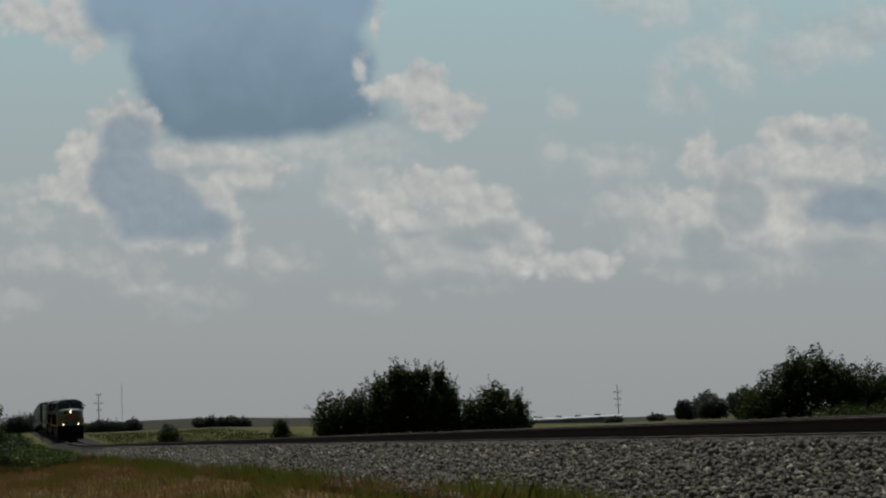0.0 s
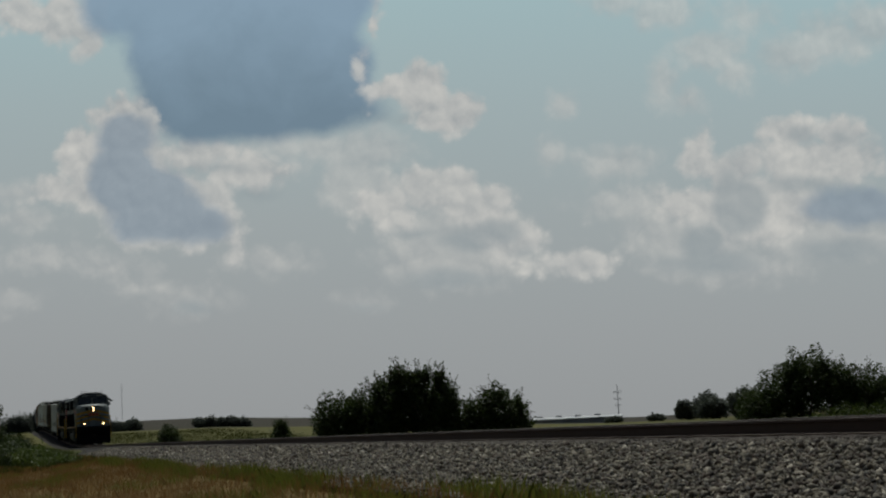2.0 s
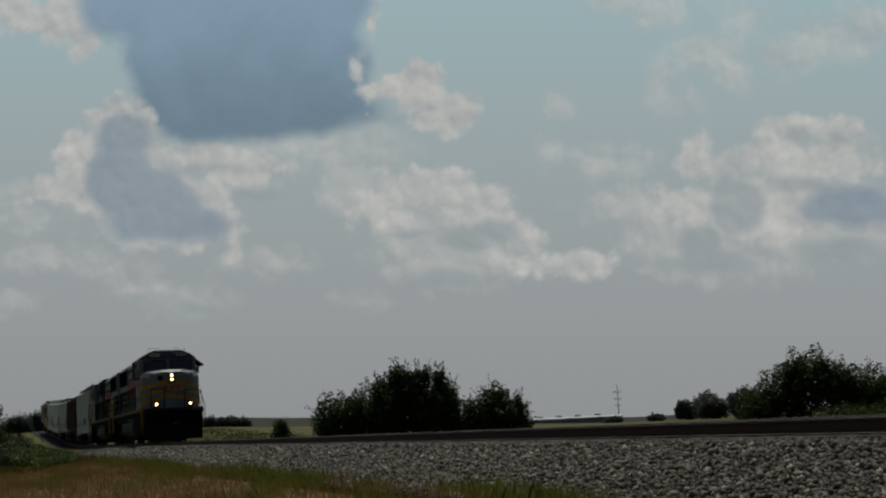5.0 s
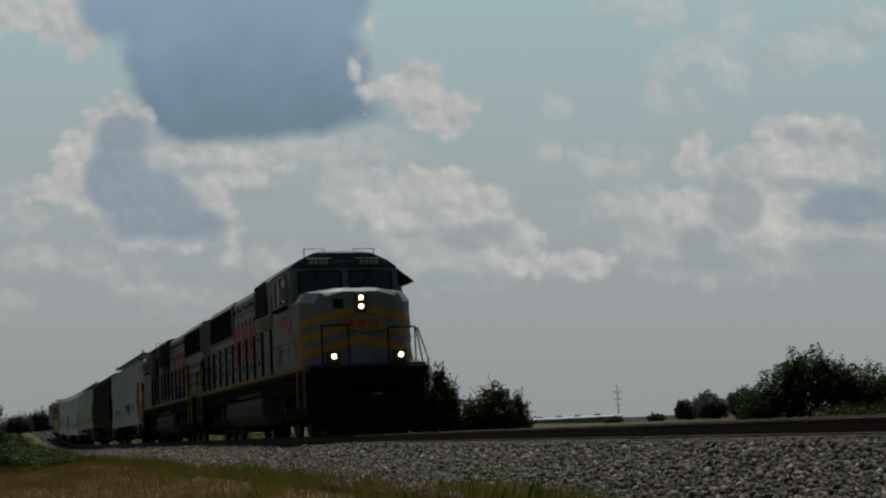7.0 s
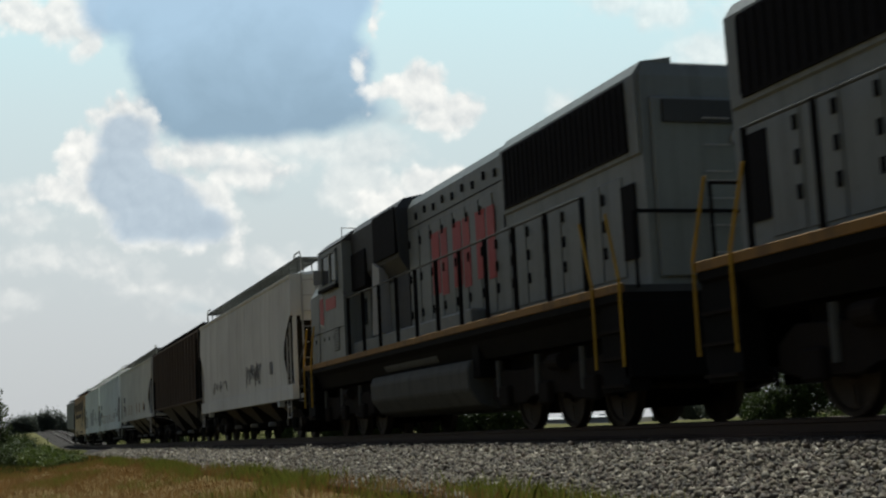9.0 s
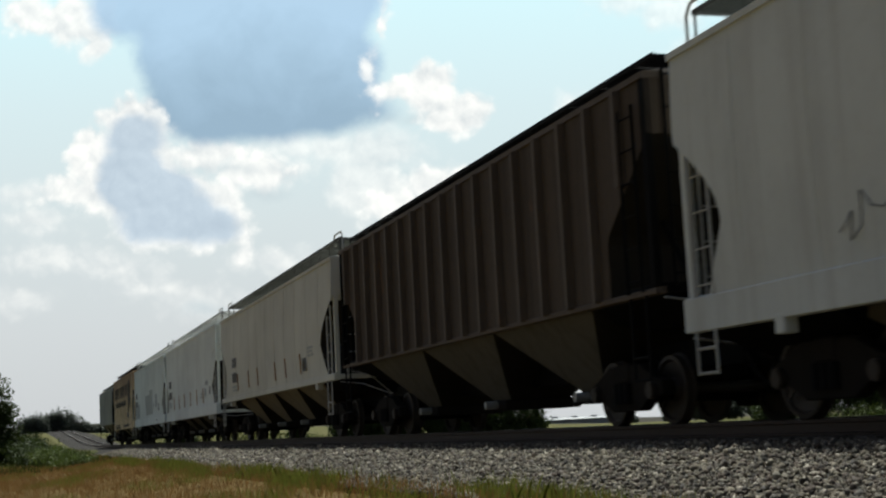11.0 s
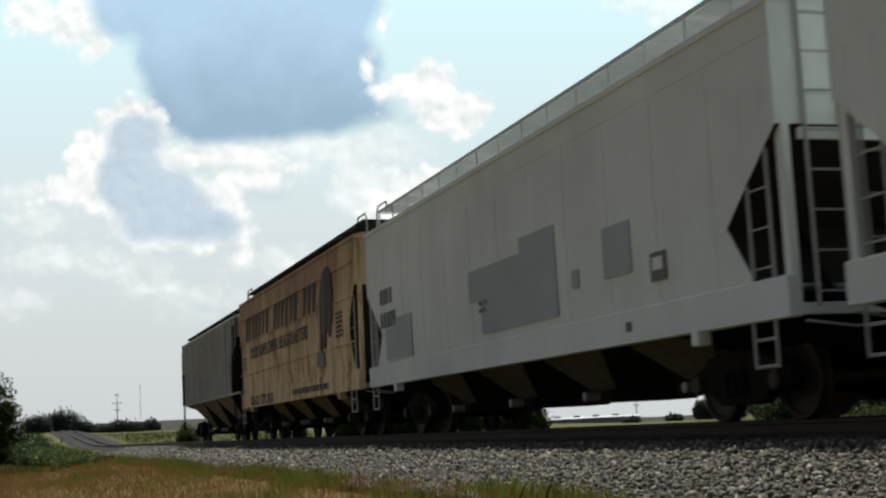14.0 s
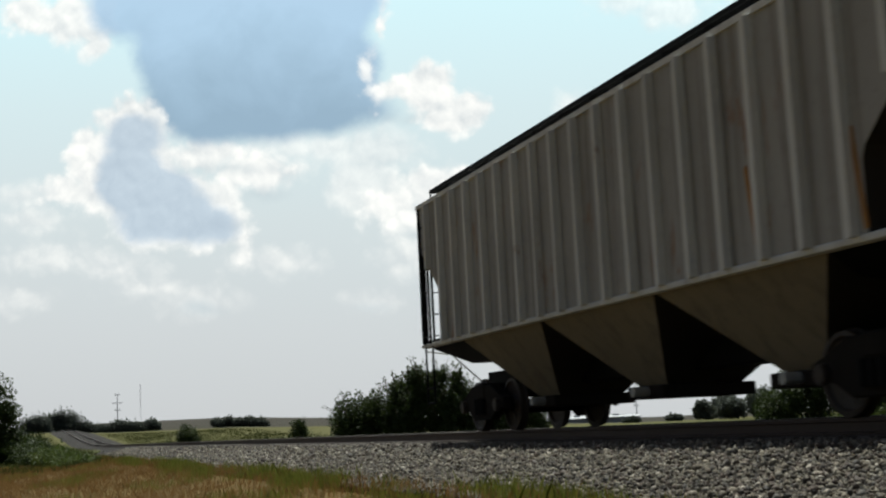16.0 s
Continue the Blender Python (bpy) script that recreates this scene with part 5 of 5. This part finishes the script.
MAIN = [(-4.7, 0, 1.5, 0.85, 1.3, 1.45), (-4.0, 0.3, 0.9, 1.4, 1.4, 1.2), (-3.5, 0, 1.75, 1.0, 1.4, 1.35), (-2.5, 0.2, 1.6, 1.1, 1.5, 1.45), (-1.7, -.2, 2.0, 1.0, 1.4, 1.45), (-0.6, 0.2, 2.1, 1.1, 1.4, 1.55), (-0.9, 0, 3.0, 0.9, 0.9, 0.9),
        (0.5, 0, 1.8, 1.1, 1.5, 1.6), (1.3, 0, 2.4, 0.7, 1.0, 1.2), (2.0, 0.1, 1.2, 1.0, 1.3, 1.25), (2.7, 0.1, 1.6, 0.5, 0.9, 1.0), (3.9, -.2, 1.75, 0.95, 1.2, 1.35), (3.7, -.2, 0.8, 1.0, 1.2, 0.9), (4.9, 0, 1.35, 0.7, 1.0, 1.05), (5.1, 0, 0.6, 0.6, 0.9, 0.7), (-1.0, 0, 3.75, 0.6, 0.7, 0.55), (0.1, 0, 3.5, 0.55, 0.7, 0.6), (-2.0, 0, 3.1, 0.5, 0.7, 0.5), (1.0, 0, 3.4, 0.4, 0.6, 0.5)]
shrub("bush", "large dark green bushy tree clump beyond the track", "bush", -66.9, 20.7, MAIN, 95000, 0.082, 11, M_LEAF, 330, "bushes beyond the track", reach=1.15)
RIGHT = [(-2.6, 0, 1.1, 1.2, 1.3, 1.3), (-1.2, 0.2, 1.8, 1.3, 1.4, 1.7), (0.1, 0, 2.3, 1.4, 1.5, 1.9), (1.5, 0, 1.9, 1.3, 1.4, 1.6), (3.0, 0.2, 1.7, 1.4, 1.4, 1.5), (4.6, 0, 1.4, 1.4, 1.3, 1.2), (6.4, 0, 1.5, 1.5, 1.4, 1.4)]
shrub("bush", "dark green bushy tree clump beside low scrub", "bush", -62.9, 40.8, RIGHT, 60000, 0.085, 12, M_LEAF, 170, "bushes beyond the track", turn=65)
shrub("scrub", "low yellow green scrub before the bushes", "scrub", -59.5, 42.0, [(-1.5, 0, 0.5, 1.6, 0.9, 0.7), (1.2, 0.2, 0.6, 1.9, 0.9, 0.8), (4.0, 0, 0.5, 1.8, 0.9, 0.8)], 5000, 0.07, 13, M_LEAF_B, 30, turn=65)
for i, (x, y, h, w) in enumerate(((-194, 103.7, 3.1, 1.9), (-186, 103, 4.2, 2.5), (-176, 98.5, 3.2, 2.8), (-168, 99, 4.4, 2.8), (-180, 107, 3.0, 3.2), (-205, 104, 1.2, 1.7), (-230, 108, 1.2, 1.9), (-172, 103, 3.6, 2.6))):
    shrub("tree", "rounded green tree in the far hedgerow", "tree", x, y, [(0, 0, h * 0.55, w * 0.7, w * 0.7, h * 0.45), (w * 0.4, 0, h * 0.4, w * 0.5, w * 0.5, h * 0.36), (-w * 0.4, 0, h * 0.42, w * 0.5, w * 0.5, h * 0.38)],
          5000, 0.24, 20 + i, M_LEAF_HAZY, 14, "trees of the far hedgerow", reach=0.8)
shrub("bush", "small round dark bush in the meadow", "bush", -124.1, 14.9, [(0, 0, 1.2, 0.95, 0.9, 1.1), (0.5, 0, 0.8, 1.0, 0.8, 0.9), (-1.1, 0, 0.4, 1.1, 0.8, 0.5)], 7000, 0.09, 31, M_LEAF, 24, "small meadow bushes")
shrub("bush", "small dark bush with a leaning top in the meadow", "bush", -107.9, 21.7, [(0, 0, 1.1, 0.8, 0.8, 1.05), (0.1, 0, 1.75, 0.5, 0.5, 0.6), (-1.8, 0, 0.45, 1.3, 0.7, 0.55), (1.0, 0, 0.4, 0.7, 0.7, 0.5)], 7000, 0.09, 32, M_LEAF, 24, "small meadow bushes")
# far hedge line on the rise: a tall clump, then a low row that melts into the ridge
rng_h = random.Random(4)
for i in range(22):
    f = i / 21
    x, y = -340 + 2 * f, 3.0 + 29.0 * f
    if abs(y - TRACK_Y - bend(x)) < 3.5:
        x -= 14
    h = (6.6 if i < 10 else 4.6 - 0.9 * f) + rng_h.uniform(-0.8, 0.7)
    z0 = 3.0 if x < -345 else None
    shrub("hedge_tree", "dark hazy tree of the hedge line on the rise", "tree", x, y, [(0, 0, h * 0.42, 1.7, 1.8, h * 0.5), (1.1, 0, h * 0.34, 1.5, 1.3, h * 0.42), (-0.9, 0, h * 0.3, 1.3, 1.2, h * 0.36)], 2600, 0.24, 40 + i, M_LEAF_HAZY, 5, "hedge line trees", z=z0, reach=0.6)
for i in range(5):
    shrub("hedge_tree", "low dark thicket at the field edge", "tree", -296 + i * 0.7, 42 + i * 2.2, [(0, 0, 1.0 + 0.3 * (i % 2), 1.5, 1.4, 1.2), (1.0, 0, 0.7, 1.3, 1.2, 0.9)], 2000, 0.22, 60 + i, M_LEAF_HAZY, 4, "field edge thicket", reach=0.6)
# trees and hedge on the near side of the track
shrub("tree", "leafy dark green tree beside the track", "tree", -92.0, -1.0, [(0.2, 0, 4.6, 1.0, 1.1, 1.2), (-0.6, 0, 3.4, 1.4, 1.4, 1.4), (0.7, 0, 3.0, 1.0, 1.2, 1.2), (-0.3, 0, 1.6, 1.6, 1.4, 1.5), (0.8, 0, 1.2, 1.3, 1.2, 1.2)],
      16000, 0.10, 71, M_LEAF, 70, "trees beside the track", turn=90)
shrub("tree", "tall dark green tree beside the track", "tree", -96.0, -4.6, [(0, 0, 4.8, 2.0, 1.8, 1.9), (0.6, 0, 3.0, 2.2, 1.8, 1.9), (-1, 0, 1.6, 2.4, 1.8, 1.6)], 14000, 0.11, 72, M_LEAF, 50, "trees beside the track", turn=90)
for i, (x, y, h) in enumerate(((-88, 1.0, 1.5), (-84, 1.7, 1.25), (-79, 2.2, 1.0), (-73, 2.7, 0.75), (-66, 3.0, 0.45), (-95, 1.6, 1.6), (-104, 1.4, 1.8), (-115, 1.6, 1.9))):
    shrub("shrub", "low green roadside shrub in the grass", "shrub", x, y, [(0, 0, h * 0.45, 1.0, 1.6, h * 0.6), (0.4, 0.8, h * 0.4, 0.8, 1.2, h * 0.5), (-0.5, -1, h * 0.5, 0.9, 1.3, h * 0.55)], 4200, 0.075, 80 + i, M_LEAF_B if i in (2, 3, 4) else M_LEAF, 16, "shrubs beside the track", turn=90, reach=0.6)
utility_pole(-361.3, 171.6, -1.5, 11.0, ((0.80, 1.3), (0.62, 1.2), (0.45, 0.9)))
utility_pole(-418.8, 30.2, 5.0, 9.6, ((0.97, 0.7), (0.72, 1.4), (0.5, 0.9)))
mast(-597.5, 52.7, 9.5, 15.2)
shed(-329.5, 144.0, -2.2, 24.0, 10.0, 2.6, 66)
build_stones()
build_grass()
clouds = build_clouds()

# ---- the train ----
# worn red markings: plain upright bars
LEAD_MARKS = [(-4.0 + 1.32 * i, -2.95 + 1.32 * i, ((0.0, 1.0, 0.0, 0.34), (0.12, 0.96, 0.42, 0.92))) for i in range(3)]
TRAIL_MARKS = [(-4.0 + 1.3 * i, -2.95 + 1.3 * i, ((0.0, 1.0, 0.05, 0.4), (0.05, 1.0, 0.5, 0.95))) for i in range(3)]
loco_lead = locomotive("grey diesel locomotive with lit headlights and orange chevrons", LEAD_MARKS, 0)
loco_trail = locomotive("grey diesel locomotive running backwards with faded red marking", TRAIL_MARKS, 1)

CARS = [(loco_lead, -182.1, 1), (loco_trail, -203.6, -1)]


def add_car(spec):
    car, mid, half = spec
    CARS.append((car, mid, 1))
    return car, half


# white car behind the locomotives
def rust_streaks(c, places, z, tall, y):
    for x in places:
        part("rust_streak", prism([(x, z), (x + 0.05, z), (x - 0.08, z + tall), (x - 0.13, z + tall * 0.97)], y, y + 0.02), M_RUST, c, "orange rust streak")


def scrawl(c, x0, x1, z0, z1, y, seed, material):
    """Sprayed loops and strokes."""
    rs = random.Random(seed)
    pts, x = [], x0
    while x < x1:
        pts.append((x, y, rs.uniform(z0, z1)))
        x += rs.uniform(-0.05, 0.22)
    part("scrawl", bars(pts, 0.008, 4), material, c, "dark sprayed scrawl")


c, h = add_car(hopper_car("white covered hopper with dark scribbles low on its side", -231.5, -214.2, M_HOP_WHITE_B, "round", (1.05, 1.42), 4, 4.34, cut=(3.3, 1.0), board_mat=M_TANK))
scrawl(c, -5.4, -2.2, 1.65, 2.1, -1.60, 3, M_MARK_DARK)
scrawl(c, 1.6, 4.4, 1.6, 2.35, -1.605, 4, M_MARK_DARK)
scrawl(c, 2.0, 4.2, 1.7, 2.3, -1.607, 6, M_MARK_DARK)
part("placard", box(5.6, 5.95, -1.62, -1.59, 1.85, 2.2), M_MARK_DARK, c)
c, h = add_car(hopper_car("dark brown ribbed covered hopper", -248.9, -232.3, M_HOP_BROWN, "ribbed", (1.61, 1.66), 3, 4.36, ribs=17, panel=M_HOP_BROWN_PANEL, board_mat=M_BLACK, board_z=0.30, cut=(3.6, 1.35)))
c, h = add_car(hopper_car("beige round-sided covered hopper with rust streaks", -267.9, -249.6, M_HOP_BEIGE, "round", (1.38, 1.52), 4, 4.34, cut=(3.35, 1.35), board_mat=M_TANK))
rust_streaks(c, (-5.3, -3.1, -1.4, 1.6, 3.2, 5.3), 1.72, 0.55, -1.62)
rust_streaks(c, (7.75, -7.0), 1.65, 1.1, -1.56)
mark_rows(c, -7.5 + 1.0, 2.85, -1.617, 0.33, (4, 4), M_MARK_DARK, "dark reporting mark as plain bars")
lettering(c, -6.6, -5.6, 1.68, 1.92, -1.60, M_PATCH, 2, "small faded stencils")
lettering(c, 6.2, 6.9, 2.1, 2.4, -1.615, M_PATCH, 3, "small faded stencils")
part("placard", box(5.55, 5.95, -1.62, -1.60, 1.78, 2.12), M_MARK_DARK, c)
part("placard", box(5.62, 5.88, -1.625, -1.61, 1.84, 2.06), M_BAY_SIDE, c)
c, h = add_car(hopper_car("light grey covered hopper with orange rust streaks", -286.6, -269.4, M_HOP_WHITE, "flat", (1.05, 1.45), 4, 4.38))
rust_streaks(c, (-5.2, -3.2, -1.2, 0.9, 3.0, 5.0), 1.56, 0.6, -1.605)
mark_rows(c, -7.3, 2.95, -1.598, 0.34, (4, 5), M_MARK_DARK, "dark reporting mark as plain bars")
lettering(c, -7.2, -6.2, 1.66, 1.94, -1.598, M_PATCH, 3, "small faded stencils")
lettering(c, 4.2, 4.9, 1.75, 2.0, -1.598, M_PATCH, 2, "small faded stencils")
part("repaint_patch", prism([(5.35, 1.78), (5.75, 1.80), (5.72, 2.12), (5.38, 2.14)], -1.598, -1.586), M_PATCH, c, "darker grey repaint patch")
part("repaint_patch", prism([(5.6, 2.25), (6.4, 2.25), (6.4, 2.42), (5.6, 2.40)], -1.598, -1.586), M_PATCH, c, "darker grey repaint patch")
part("placard", box(6.75, 7.0, -1.60, -1.585, 1.85, 2.15), M_MARK_DARK, c)
c, h = add_car(hopper_car("light grey covered hopper with darker repaint patches", -304.7, -287.6, M_HOP_WHITE, "flat", (1.05, 1.45), 4, 4.38))
for out in (((-7.0, 1.54), (-5.1, 1.54), (-5.1, 2.38), (-6.6, 2.38), (-6.6, 2.2), (-7.0, 2.2)), ((-0.9, 1.62), (2.45, 1.62), (2.45, 2.95), (1.0, 2.95), (1.0, 2.72), (-1.5, 2.72), (-1.5, 2.2), (-0.9, 2.2)),
            ((4.1, 1.95), (4.95, 1.95), (4.95, 2.62), (4.1, 2.62)), ((3.0, 1.95), (3.25, 1.95), (3.25, 2.2), (3.0, 2.2))):
    part("repaint_patch", prism(out, -1.598, -1.586), M_PATCH, c, "darker grey repaint patch")
mark_rows(c, -7.4, 3.05, -1.60, 0.32, (4, 5), M_MARK_DARK, "dark reporting mark as plain bars")
lettering(c, -1.0, -0.6, 1.95, 2.2, -1.604, M_MARK_DARK, 2, "small dark stencils")
part("placard", box(5.5, 5.9, -1.604, -1.585, 1.75, 2.1), M_MARK_DARK, c)
part("placard", box(5.57, 5.83, -1.608, -1.60, 1.88, 2.04), M_HOP_WHITE, c)
part("placard", box(4.7, 4.85, -1.61, -1.585, 1.2, 1.32), M_MARK_DARK, c)
c, h = add_car(hopper_car("rusty tan covered hopper with faded brown lettering", -322.3, -305.7, M_HOP_TAN, "round", (1.06, 1.50), 4, 4.56, cut=(3.5, 0.62), board_mat=M_BLACK, board_z=0.38))
for z in (2.15, 3.2, 3.98):
    for s in (-1, 1):
        part("side_seam", box(-h + 0.1, h - 0.1, s * 1.60, s * 1.63, z, z + 0.025), M_HOP_TAN, c)
mark_rows(c, -7.0, 4.0, -1.613, 0.8, (16,), M_TAN_MARK, "faded brown lettering as plain bars", 0.22, (7, 13))
words = bpy.data.curves.new("slogan", "FONT")
words.body, words.size, words.extrude, words.space_character, words.offset, words.shear = "YOUR SUNFLOWER HEADQUARTERS", 0.50, 0.004, 1.12, 0.012, 0.22
words.materials.append(M_TAN_MARK)
slogan = tagged(new("slogan", words), "faded brown painted words")
slogan.parent, slogan.location, slogan.rotation_euler = c, (-6.2, -1.612, 2.62), (radians(90), 0, 0)
town = bpy.data.curves.new("town_name", "FONT")
town.body, town.size, town.extrude, town.space_character, town.offset = "GRACE CITY, N.D.", 0.40, 0.004, 1.3, 0.01
town.materials.append(M_TAN_MARK)
town_name = tagged(new("town_name", town), "faded brown painted town name")
town_name.parent, town_name.location, town_name.rotation_euler = c, (-6.4, -1.596, 1.13), (radians(90), 0, 0)
lettering(c, 0.6, 5.2, 1.15, 1.42, -1.598, M_TAN_MARK, 1, "faded brown lettering as plain bars")
part("emblem", prism([(4.55, 2.25), (4.75, 2.1), (4.95, 2.62), (5.05, 2.2), (5.15, 2.2), (5.3, 2.7), (5.65, 2.45), (6.0, 2.9), (6.1, 3.5), (5.95, 4.0), (5.5, 4.2), (4.95, 4.05), (4.7, 3.6), (4.65, 3.0)], -1.634, -1.60), M_TAN_MARK, c, "faded brown emblem")
lettering(c, 6.35, 7.0, 2.35, 3.0, -1.625, M_TAN_MARK, 6, "small faded stencils")
lettering(c, -7.6, -7.0, 2.3, 2.75, -1.62, M_TAN_MARK, 4, "small faded stencils")
part("placard", box(4.1, 4.95, -1.63, -1.60, 1.78, 2.12), M_MARK_DARK, c)
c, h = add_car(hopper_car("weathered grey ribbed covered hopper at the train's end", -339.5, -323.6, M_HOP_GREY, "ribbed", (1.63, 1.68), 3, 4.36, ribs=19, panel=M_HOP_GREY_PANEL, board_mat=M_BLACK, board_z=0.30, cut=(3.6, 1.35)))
rust_streaks(c, (4.6, 6.55), 1.75, 1.0, -1.52)


# ---- what moves ----
def run(t):
    """How far the train has come since the clip's start."""
    return 19.983 * t - 0.02166 * t * t


def on_track(x, turned):
    d = 6.0
    a, b = x - d, x + d
    za, zb = grade(a), grade(b)
    yaw = math.degrees(math.atan2(bend(b) - bend(a), 2 * d))
    tilt = -math.degrees(math.atan2(zb - za, 2 * d))
    m = pose(x, TRACK_Y + (bend(a) + bend(b)) / 2, (za + zb) / 2, 0, tilt, yaw)
    return m @ pose(0, 0, 0, 0, 0, 180) if turned < 0 else m


def motions():
    for car, x0, turned in CARS:
        walk(car, [(i * 0.5, on_track(x0 + run(i * 0.5), turned)) for i in range(33)])
    turned_once = {}
    for ob, r in WHEELS:
        way = -1 if ob.parent == loco_trail else 1
        first = turned_once.get((r, way))
        if first is None:
            walk(ob, [(i / FPS, Matrix.Rotation(way * (run(i / FPS) / r) % (2 * math.pi), 4, "Y")) for i in range(16 * FPS + 1)])
            turned_once[(r, way)] = ob
        else:
            ob.rotation_mode = "QUATERNION"
            keys = ob.animation_data_create()
            keys.action = first.animation_data.action
            keys.action_slot = first.animation_data.action_slot
    turn0 = aim(18.484, 7.378, -2.88)
    walk(clouds, [(t, turn0 @ pose(0, 0, 0, 0, 0.0295 * t, 0)) for t in (0.0, 4.0, 8.0, 12.0, 16.0)])


motions()
